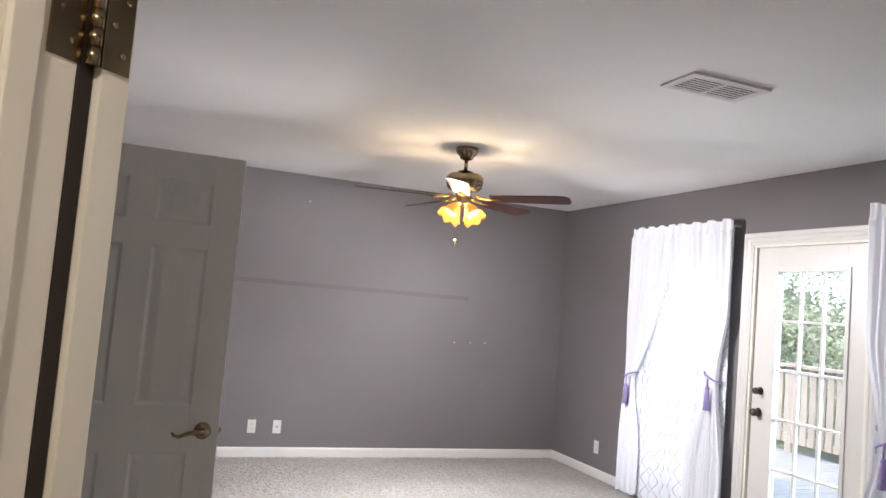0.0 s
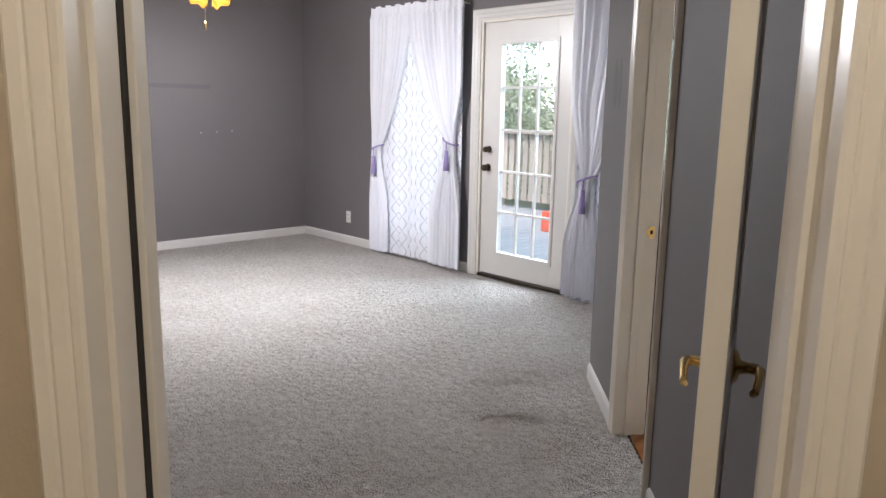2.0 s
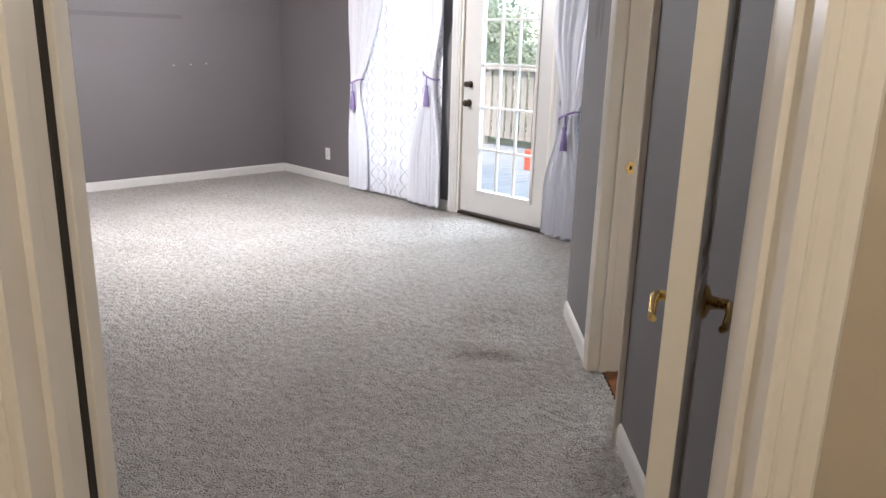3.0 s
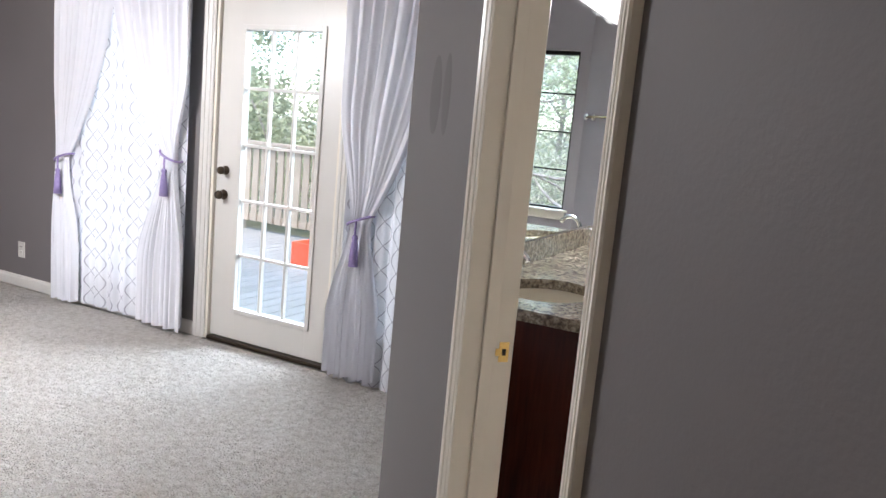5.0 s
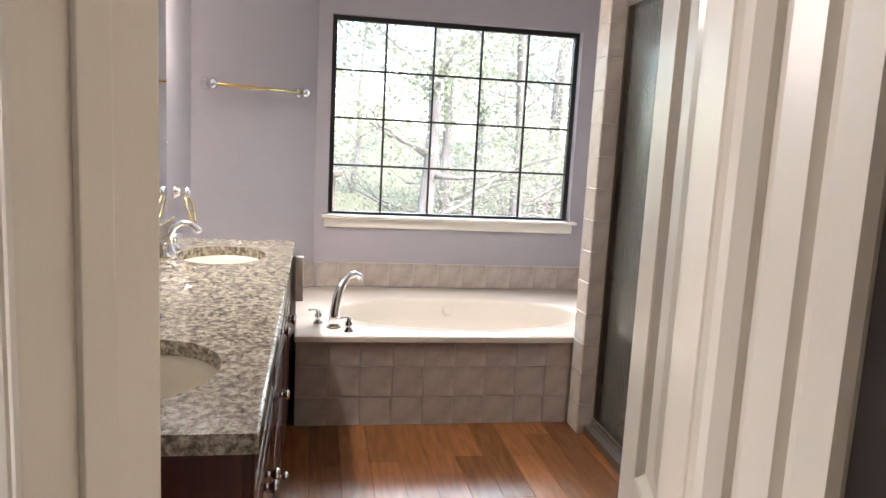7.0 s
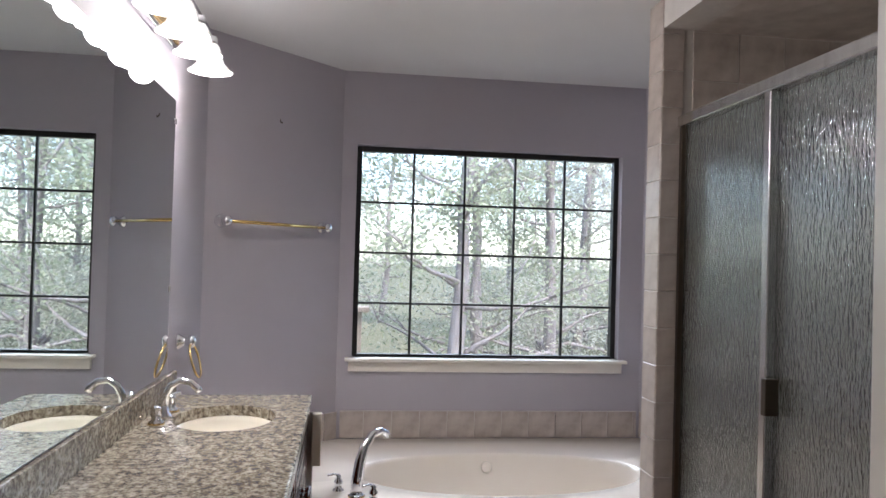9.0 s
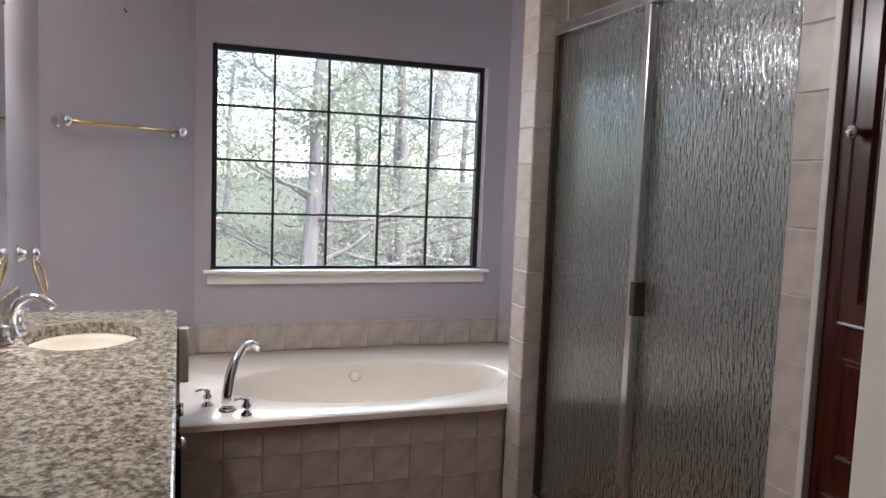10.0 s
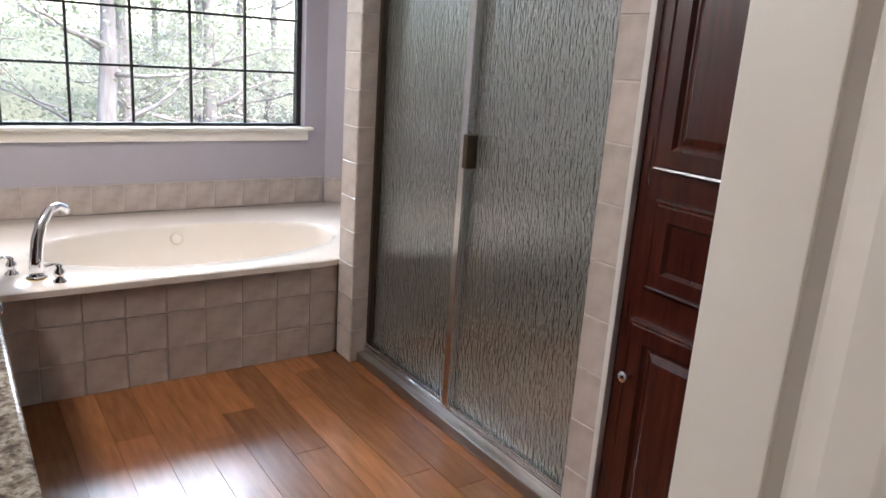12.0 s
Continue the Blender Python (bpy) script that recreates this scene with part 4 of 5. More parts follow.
def hinge(z, m):
    """Butt hinge with one plate on the frame and one on the folded-back leaf; local x out of the frame, y into the bedroom."""
    t = thing("door_hinge", "aged brass butt hinge between frame and folded-back leaf", "hinge", m @ Matrix.Translation((0, 0, z)), "entry door hinges")
    for x, y0, y1 in ((0.0, -0.036, 0.004), (0.0125, 0.019, 0.056)):
        bm = bmesh.new()
        box(bm, (x - 0.001, y0, -0.05), (x + 0.0025, y1, 0.05), 0.001)
        plate = part("leaf_plate", bm, M_ABRASS, t)
        for q in (-0.03, 0.0, 0.03):
            bm = bmesh.new()
            lathe(bm, ((0.0, 0.0), (0.0045, 0.0), (0.0035, 0.0012), (0.0, 0.0014)), 10, Matrix.Translation((x + 0.0025, (y0 + y1) / 2 + (0.007 if q else -0.007), q)) @ Matrix.Rotation(radians(90), 4, "Y"))
            part("screw", bm, M_ABRASS, plate)
    for k in range(5):
        bm = bmesh.new()
        tube(bm, [(0.010, 0.0115, -0.05 + 0.02 * k + 0.0004), (0.010, 0.0115, -0.03 + 0.02 * k - 0.0004)], 0.0075, 12)
        part("knuckle", bm, M_ABRASS, t)


for z in (0.25, 1.735):
    hinge(z, E_MAT @ Matrix.Translation((-EL, -F1, 0)) @ Matrix.Rotation(math.pi, 4, "Z"))
# dark strip added to paint the shadow between frame and folded-back leaf
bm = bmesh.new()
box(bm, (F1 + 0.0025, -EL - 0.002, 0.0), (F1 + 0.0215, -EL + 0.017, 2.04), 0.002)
structure("trim_gap_shadow", bm, M_GAP_SHADOW, "dark strip painted as the shadow in the hinge gap", "door seal", DIAG)
sp = thing("strike_plate", "bright brass strike plate on the door frame", "strike plate", DIAG @ Matrix.Translation((DR, -R0 - 0.098, 0.89)))
bm = bmesh.new()
box(bm, (-0.0022, -0.013, -0.025), (0.0, 0.013, 0.025), 0.001)
box(bm, (-0.003, 0.010, -0.009), (0.0, 0.022, 0.009), 0.001)
part("plate", bm, M_BRASS, sp)
bm = bmesh.new()
box(bm, (-0.0028, -0.005, -0.008), (-0.002, 0.005, 0.008))
part("latch_hole", bm, M_DARK, sp)

# ---- bathroom: window, sill ----
bw = thing("window", "large black framed bathroom window with twenty panes", "window")
WY0, WY1, WZ0, WZ1 = 0.14, 1.745, 0.87, 2.105
bm = bmesh.new()
for a, b in (((WY0, WZ0), (WY0 + 0.030, WZ1)), ((WY1 - 0.030, WZ0), (WY1, WZ1)), ((WY0 + 0.03, WZ0), (WY1 - 0.03, WZ0 + 0.012)), ((WY0 + 0.03, WZ1 - 0.030), (WY1 - 0.03, WZ1))):
    box(bm, (6.86, a[0], a[1]), (6.91, b[0], b[1]), 0.003)
part("window_frame", bm, M_BLACK, bw)
glazed_grid(bw, M_BLACK, 6.885, WY0 + 0.03, WY1 - 0.03, WZ0 + 0.012, WZ1 - 0.03, 5, 4, 0.013, 0.012, M_GLASS)
bm = bmesh.new()
box(bm, (6.735, 0.105, 0.852), (6.86, 1.785, 0.870), 0.004)
box(bm, (6.775, 0.125, 0.79), (6.80, 1.765, 0.852), 0.004)
part("window_sill", bm, M_TRIM, bw, "cream painted wooden sill")

# ---- bathroom: vanity ----
VX0, VX1, VY = 3.33, 5.545, 1.945


def raised_front(parent, name, x0, x1, z0, z1, y, knob, material, flat=False):
    """A cabinet front in the plane y, facing -y... with a frame and a raised field; knob: (x, z) or None."""
    bm = bmesh.new()
    t, fr = 0.019, 0.055 if (z1 - z0) > 0.25 else 0.038
    r = []
    for i, d in ((0, 0.0), (0, t - 0.004), (0.004, t), (fr, t), (fr + 0.008, t - 0.008), (fr + 0.014, t - 0.008), (fr + 0.034, t - 0.001)):
        r.append([bm.verts.new((x, y - d, z)) for x, z in ((x0 + i, z0 + i), (x1 - i, z0 + i), (x1 - i, z1 - i), (x0 + i, z1 - i))])
    for a, b in zip(r, r[1:]):
        for k in range(4):
            bm.faces.new((a[k], a[(k + 1) % 4], b[(k + 1) % 4], b[k]))
    bm.faces.new(r[-1])
    bm.faces.new(r[0][::-1])
    front = part(name, bm, material, parent)
    if knob:
        bm = bmesh.new()
        lathe(bm, ((0.0, 0.0), (0.009, 0.0), (0.006, 0.008), (0.006, 0.014), (0.014, 0.020), (0.016, 0.026), (0.012, 0.032), (0.0, 0.034)), 16,
              Matrix.Translation((knob[0], y - t, knob[1])) @ Matrix.Rotation(radians(90), 4, "X"))
        part("knob", bm, M_CHROME, front, "round polished nickel knob")
    return front


UNITS = ((VX0, 4.03, "sink"), (4.03, 4.77, "drawers"), (4.77, VX1, "sink"))
for x0, x1, kind in UNITS:
    v = thing("vanity_cabinet", "dark cherry vanity base with two doors" if kind == "sink" else "dark cherry vanity base with a stack of drawers", "cabinet", group="vanity units")
    for name, a, b in (("side_panel", (x0 + 0.0005, VY, 0.10), (x0 + 0.018, BY - 0.006, 0.832)), ("side_panel", (x1 - 0.018, VY, 0.10), (x1 - 0.0005, BY - 0.006, 0.832)),
                       ("bottom_panel", (x0 + 0.018, VY, 0.10), (x1 - 0.018, BY - 0.006, 0.118)), ("face_panel", (x0 + 0.018, VY, 0.118), (x1 - 0.018, VY + 0.018, 0.832)),
                       ("back_panel", (x0 + 0.018, BY - 0.012, 0.118), (x1 - 0.018, BY - 0.006, 0.832))):
        bm = bmesh.new()
        box(bm, a, b, 0.0015)
        part(name, bm, M_CHERRY, v)
    bm = bmesh.new()
    box(bm, (x0 + 0.0005, VY + 0.06, 0.0), (x1 - 0.0005, BY - 0.02, 0.10))
    part("plinth", bm, M_CHERRY, v)
    mid = (x0 + x1) / 2
    if kind == "sink":
        raised_front(v, "false_drawer", x0 + 0.02, x1 - 0.02, 0.685, 0.815, VY, None, M_CHERRY)
        raised_front(v, "door", x0 + 0.02, mid - 0.003, 0.125, 0.665, VY, (mid - 0.03, 0.60), M_CHERRY)
        raised_front(v, "door", mid + 0.003, x1 - 0.02, 0.125, 0.665, VY, (mid + 0.03, 0.60), M_CHERRY)
    else:
        for z0, z1 in ((0.685, 0.815), (0.42, 0.665), (0.125, 0.40)):
            raised_front(v, "drawer", x0 + 0.02, x1 - 0.02, z0, z1, VY, (mid, (z0 + z1) / 2), M_CHERRY)

SINKS = ((3.665, 2.195), (5.135, 2.195))
SRX, SRY = 0.215, 0.172
bm = bmesh.new()
CX0, CX1, CY0, CY1, CZ0, CZ1 = 3.30, 5.575, 1.915, BY - 0.004, 0.834, 0.872
xs = [CX0, (SINKS[0][0] + SINKS[1][0]) / 2, CX1]
for (cx, cy), x0, x1 in zip(SINKS, xs, xs[1:]):
    n = 64
    ring = {}
    for z in (CZ0, CZ1):
        e, o = [], []
        for k in range(n):
            a = 2 * math.pi * k / n
            dx, dy = math.cos(a), math.sin(a)
            e.append(bm.verts.new((cx + SRX * dx, cy + SRY * dy, z)))
            tx = ((x1 - cx) / dx) if dx > 1e-6 else ((x0 - cx) / dx if dx < -1e-6 else 1e9)
            ty = ((CY1 - cy) / dy) if dy > 1e-6 else ((CY0 - cy) / dy if dy < -1e-6 else 1e9)
            t = min(tx, ty)
            o.append([cx + t * dx, cy + t * dy])
        for px, py in ((x0, CY0), (x1, CY0), (x0, CY1), (x1, CY1)):
            k = min(range(n), key=lambda q: (o[q][0] - px) ** 2 + (o[q][1] - py) ** 2)
            o[k] = [px, py]
        ring[z] = (e, [bm.verts.new((p[0], p[1], z)) for p in o])
    for k in range(n):
        j = (k + 1) % n
        (el, ol), (eh, oh) = ring[CZ0], ring[CZ1]
        bm.faces.new((eh[k], oh[k], oh[j], eh[j]))
        bm.faces.new((el[k], el[j], ol[j], ol[k]))
        bm.faces.new((el[k], eh[k], eh[j], el[j]))
        bm.faces.new((ol[k], ol[j], oh[j], oh[k]))
bmesh.ops.remove_doubles(bm, verts=bm.verts, dist=0.0005)
rim = [e for e in bm.edges if all(abs(v.co.z - CZ1) < 1e-5 and (abs(v.co.y - CY0) < 1e-5 or abs(v.co.x - CX1) < 1e-5) for v in e.verts)]
bmesh.ops.bevel(bm, geom=rim, offset=0.007, segments=3, profile=0.5, affect="EDGES")
counter = thing("countertop", "speckled beige and brown granite vanity top", "countertop")
part("slab", bm, M_GRANITE, counter)
bm = bmesh.new()
box(bm, (CX0, BY - 0.026, CZ1), (CX1, BY - 0.005, CZ1 + 0.095), 0.003)
part("backsplash", bm, M_GRANITE, counter)


def faucet(cx, cy):
    t = thing("sink_faucet", "chrome widespread sink faucet with two cross handles", "faucet", Matrix.Translation((cx, cy, CZ1)), "sink faucets")
    bm = bmesh.new()
    lathe(bm, ((0.0, 0), (0.028, 0), (0.026, 0.008), (0.017, 0.018), (0.014, 0.04), (0.0, 0.05)), 20)
    tube(bm, [(0, 0, 0.03), (0, -0.004, 0.075), (0, -0.02, 0.108), (0, -0.05, 0.127), (0, -0.085, 0.122), (0, -0.11, 0.10), (0, -0.117, 0.088)], (0.014, 0.0135, 0.013, 0.0125, 0.012, 0.0125, 0.014), 14)
    part("spout", bm, M_CHROME, t)
    for s in (-1, 1):
        bm = bmesh.new()
        mm = Matrix.Translation((0.105 * s, 0.0, 0))
        lathe(bm, ((0.0, 0), (0.026, 0), (0.024, 0.008), (0.014, 0.016), (0.017, 0.028), (0.012, 0.045), (0.015, 0.052), (0.008, 0.06), (0.0, 0.062)), 20, mm)
        tube(bm, [(0.105 * s, 0, 0.055), (0.105 * s + 0.03 * s, -0.01, 0.06), (0.105 * s + 0.055 * s, -0.016, 0.058)], (0.007, 0.006, 0.008), 10)
        part("handle", bm, M_CHROME, t)
        bm = bmesh.new()
        lathe(bm, ((0.027, 0.0), (0.0285, 0.002), (0.027, 0.005)), 20, mm, False)
        part("ring", bm, M_BRASS, t, "thin brass ring")


for cx, cy in SINKS:
    s = thing("sink", "oval biscuit porcelain undermount sink", "sink", Matrix.Translation((cx, cy, CZ0)), "vanity sinks")
    bm = bmesh.new()
    prof = [(1.06, 0.0), (1.0, -0.002), (0.97, -0.02), (0.88, -0.07), (0.68, -0.115), (0.35, -0.135), (0.08, -0.14)]
    lathe(bm, prof, 48, Matrix.Diagonal((SRX, SRY, 1, 1)), False)
    part("bowl", bm, M_SINK, s)
    bm = bmesh.new()
    lathe(bm, ((0.03, -0.1385), (0.026, -0.1365), (0.012, -0.1375), (0.0, -0.137)), 20, None, False)
    part("drain", bm, M_CHROME, s)
    faucet(cx, 2.40)

mir = thing("wall_mirror", "large frameless vanity mirror", "mirror")
bm = bmesh.new()
box(bm, (3.32, BY - 0.012, 0.972), (5.46, BY - 0.0045, 2.035), 0.001)
part("glass", bm, M_MIRROR, mir)
for z in (1.95, 1.3):
    bm = bmesh.new()
    box(bm, (5.452, BY - 0.016, z - 0.012), (5.466, BY - 0.004, z + 0.012), 0.002)
    part("clip", bm, M_CHROME, mir)

vl = thing("vanity_light", "chrome and brass vanity light with white bell shades, lit", "wall lamp")
bm = bmesh.new()
box(bm, (4.62, BY - 0.03, 2.20), (5.40, BY - 0.004, 2.30), 0.006)
part("back_plate", bm, M_CHROME, vl)
bm = bmesh.new()
box(bm, (4.65, BY - 0.036, 2.225), (5.37, BY - 0.029, 2.275), 0.004)
part("brass_band", bm, M_BRASS, vl, "polished brass band")
for x in (4.72, 4.97, 5.22, 5.47):
    xa = min(x, 5.36)
    bm = bmesh.new()
    tube(bm, [(xa, BY - 0.03, 2.255), (xa + (x - xa) * 0.5, BY - 0.07, 2.30), (x, BY - 0.12, 2.318), (x, BY - 0.135, 2.29)], 0.007, 10)
    lathe(bm, ((0.0, 2.30), (0.022, 2.295), (0.026, 2.27), (0.022, 2.262)), 18, Matrix.Translation((x, BY - 0.135, 0)))
    part("arm", bm, M_CHROME, vl)
    bm = bmesh.new()
    lathe(bm, ((0.024, 2.265), (0.032, 2.255), (0.042, 2.225), (0.052, 2.19), (0.075, 2.165), (0.088, 2.158), (0.084, 2.156)), 32, Matrix.Translation((x, BY - 0.135, 0)), False)
    sh = part("shade", bm, M_SHADEW, vl, "white bell-shaped glass shade")
    sh.visible_shadow = False
    bulb_lamp("vanity_bulb", (x, BY - 0.135, 2.20), 0.16, (1.0, 0.95, 0.90), 0.03)
    shade_lamp("vanity_shade_light", (x, BY - 0.145, 2.145), (x - 0.3, BY - 1.0, 1.2), 1.2, (1.0, 0.96, 0.93))

# ---- bathroom: towel bar, ring, hook ----
s2 = math.sqrt(0.5)
TW = Matrix.Translation((6.455, 2.108 + 0.067, 0)) @ Matrix.Rotation(radians(-45), 4, "Z")  # local x along the angled wall, local -y into the room


def wall_post(bm, x, z):
    lathe(bm, ((0.0, 0.0), (0.034, 0.0), (0.034, 0.006), (0.026, 0.014), (0.016, 0.03), (0.020, 0.042), (0.027, 0.050), (0.027, 0.066), (0.012, 0.075), (0.0, 0.077)), 20, Matrix.Translation((x, 0, z)) @ Matrix.Rotation(radians(90), 4, "X"))


tb = thing("towel_bar", "brass towel bar with chrome posts", "towel bar", TW)
for x in (-0.335, 0.335):
    bm = bmesh.new()
    wall_post(bm, x, 1.605)
    part("post", bm, M_CHROME, tb)
bm = bmesh.new()
tube(bm, [(-0.335, -0.058, 1.605), (0.335, -0.058, 1.605)], 0.0085, 12)
part("bar", bm, M_BRASS, tb)
hk = thing("wall_hook", "small metal picture hook on the angled wall", "hook", TW)
bm = bmesh.new()
tube(bm, [(0.02, 0.0, 2.165), (0.02, -0.006, 2.15), (0.02, -0.014, 2.143), (0.02, -0.016, 2.152)], 0.003, 8)
part("wire", bm, M_BRONZE, hk)
tr = thing("towel_ring", "chrome towel ring post with a brass ring", "towel ring", Matrix.Translation((5.66, BY - 0.004, 0)))
bm = bmesh.new()
wall_post(bm, 0, 1.075)
part("post", bm, M_CHROME, tr)
bm = bmesh.new()
tube(bm, [(0.07 * math.sin(2 * math.pi * k / 32), -0.055 - 0.02 * (1 - math.cos(2 * math.pi * k / 32)), 0.998 + 0.07 * math.cos(2 * math.pi * k / 32)) for k in range(33)], 0.005, 8)
part("ring", bm, M_BRASS, tr)

# ---- bathroom: tub ----
tub = thing("bathtub", "almond acrylic garden tub with oval basin", "bathtub")
TZ, DECK_FALL = 0.445, 0.04
outline = [(5.445, 0.55), (5.445, 1.905), (5.59, 1.905), (5.59, 2.47), (6.14, 2.47), (6.79, 1.82), (6.79, 0.01), (6.28, -0.50), (5.455, -0.50), (5.455, 0.55)]
bm = bmesh.new()
cx, cy, rx, ry = 5.965, 1.03, 0.385, 0.70
n = 96


def ray_out(cx, cy, dx, dy):
    best = 9.0
    for (ax, ay), (bx, by) in zip(outline, outline[1:] + outline[:1]):
        ex, ey = bx - ax, by - ay
        den = dx * ey - dy * ex
        if abs(den) > 1e-9:
            t = ((ax - cx) * ey - (ay - cy) * ex) / den
            u = ((ax - cx) * dy - (ay - cy) * dx) / den
            if t > 0 and -1e-6 <= u <= 1 + 1e-6:
                best = min(best, t)
    return best


prof = ((1.0, 0.0), (0.985, -0.004), (0.965, -0.018), (0.93, -0.10), (0.86, -0.26), (0.74, -0.36), (0.55, -0.385), (0.0, -0.39))
rings = []
ang = [2 * math.pi * k / n for k in range(n)]
dirs = [(math.cos(a), math.sin(a)) for a in ang]
edge = []
for k, (dx, dy) in enumerate(dirs):
    t = ray_out(cx, cy, dx, dy)
    edge.append([cx + dx * t, cy + dy * t])
for px, py in outline:
    k = min(range(n), key=lambda q: (edge[q][0] - px) ** 2 + (edge[q][1] - py) ** 2)
    if (edge[k][0] - px) ** 2 + (edge[k][1] - py) ** 2 < 0.02:
        edge[k] = [px, py]


def deck_z(x):
    """The deck of the tub falls a little towards the window wall."""
    u = max(0.0, min(1.0, (x - 6.1) / 0.69))
    return TZ - DECK_FALL * u


rings.append([bm.verts.new((x, y, deck_z(x) - 0.028)) for x, y in edge])
rings.append([bm.verts.new((x, y, deck_z(x) - 0.004)) for x, y in edge])
rings.append([bm.verts.new((x + (cx - x) * 0.012, y + (cy - y) * 0.012, deck_z(x))) for x, y in edge])
for s, dz in prof[:-1]:
    rings.append([bm.verts.new((cx + rx * s * dx, cy + ry * s * dy, deck_z(cx + rx * s * dx) + dz)) for dx, dy in dirs])
for a, b in zip(rings, rings[1:]):
    for k in range(n):
        f = bm.faces.new((a[k], a[(k + 1) % n], b[(k + 1) % n], b[k]))
for r in rings[3:]:
    for v in r:
        for f in v.link_faces:
            f.smooth = True
bm.faces.new(rings[-1])
part("shell", bm, M_TUB, tub)
bm = bmesh.new()
lathe(bm, ((0.0, 0.0), (0.030, 0.0), (0.028, 0.006), (0.020, 0.009), (0.0, 0.009)), 20, Matrix.Translation((6.318, 1.03, 0.362)) @ Matrix.Rotation(radians(-78), 4, "Y"))
part("overflow_cover", bm, M_TUB, tub, "round almond overflow cover")
bm = bmesh.new()
box(bm, (5.475, -0.45, 0.0), (6.7, 1.86, 0.05))
part("base", bm, M_GROUT, tub)

tf = thing("tub_faucet", "chrome roman tub faucet with two lever handles", "faucet", Matrix.Translation((5.60, 1.722, TZ)) @ Matrix.Rotation(radians(-47), 4, "Z"))
bm = bmesh.new()
lathe(bm, ((0.0, 0), (0.034, 0), (0.032, 0.008), (0.024, 0.014)), 22)
tube(bm, [(0, 0, 0.005), (0.004, 0, 0.07), (0.016, 0, 0.14), (0.042, 0, 0.20), (0.085, 0, 0.243), (0.13, 0, 0.252), (0.165, 0, 0.238), (0.178, 0, 0.222)],
     (0.027, 0.025, 0.023, 0.0205, 0.018, 0.0165, 0.017, 0.018), 18)
part("spout", bm, M_CHROME, tf)
bm = bmesh.new()
lathe(bm, ((0.034, 0.0), (0.0365, 0.003), (0.034, 0.007)), 22, None, False)
part("base_ring", bm, M_BRASS, tf, "polished brass base ring")
for y in (-0.105, 0.105):
    bm = bmesh.new()
    mm = Matrix.Translation((-0.005, y, 0))
    lathe(bm, ((0.0, 0), (0.026, 0), (0.025, 0.008), (0.014, 0.018), (0.019, 0.032), (0.019, 0.045), (0.010, 0.058), (0.012, 0.066), (0.0, 0.074)), 20, mm)
    tube(bm, [(-0.005, y, 0.068), (-0.03, y + 0.008, 0.075), (-0.06, y + 0.014, 0.073)], (0.006, 0.0055, 0.0075), 10)
    part("handle", bm, M_CHROME, tf)

# ---- bathroom: shower ----
SY = 0.45
sd = thing("shower_enclosure", "aluminium framed shower door with rain-textured glass", "shower door")
bm = bmesh.new()
box(bm, (3.99, SY - 0.03, 2.005), (5.318, SY + 0.03, 2.05), 0.006)
part("header", bm, M_ALU, sd)
bm = bmesh.new()
box(bm, (3.99, SY - 0.03, 0.045), (5.318, SY + 0.03, 0.07), 0.005)
box(bm, (3.99, SY + 0.015, 0.07), (5.318, SY + 0.022, 0.085), 0.002)
part("bottom_track", bm, M_ALU, sd)
for name, x0, x1 in (("jamb", 5.292, 5.318), ("jamb", 3.99, 4.012), ("centre_post", 4.645, 4.683)):
    bm = bmesh.new()
    box(bm, (x0, SY - 0.02, 0.07), (x1, SY + (0.032 if name == "centre_post" else 0.02), 2.005), 0.004)
    part(name, bm, M_BRONZE if name == "jamb" and x0 > 5 else M_ALU, sd)
for x0, x1 in ((4.683, 5.292), (4.012, 4.645)):
    bm = bmesh.new()
    box(bm, (x0, SY - 0.003, 0.07), (x1, SY + 0.003, 2.005))
    p = part("glass_panel", bm, M_RAIN, sd, "grey obscured rain glass")
    p.visible_shadow = False
bm = bmesh.new()
box(bm, (4.612, SY + 0.006, 0.985), (4.640, SY + 0.05, 1.10), 0.004)
part("pull_handle", bm, M_BRONZE, sd, "small dark pull handle")
bm = bmesh.new()
box(bm, (3.97, 0.38, 0.0), (5.32, 0.515, 0.045), 0.006)
structure("shower_curb", bm, M_CURB, "low metal shower curb", "curb")
bm = bmesh.new()
box(bm, (3.985, -0.545, 2.405), (5.315, 0.40, 2.47))
structure("ceiling_shower", bm, M_TILE, "tiled ceiling of the shower", "ceiling")
bm = bmesh.new()
box(bm, (3.9, -0.55, -0.01), (5.32, 0.40, 0.02))
structure("shower_floor", bm, M_TILE, "beige tiled shower pan", "shower floor")

# ---- bathroom: linen cabinet ----
lc = thing("linen_cabinet", "tall dark cherry linen cabinet with raised panels", "cabinet")
bm = bmesh.new()
box(bm, (3.31, -0.05, 0.0), (3.86, 0.497, H - 0.02), 0.003)
part("body", bm, M_CHERRY, lc)


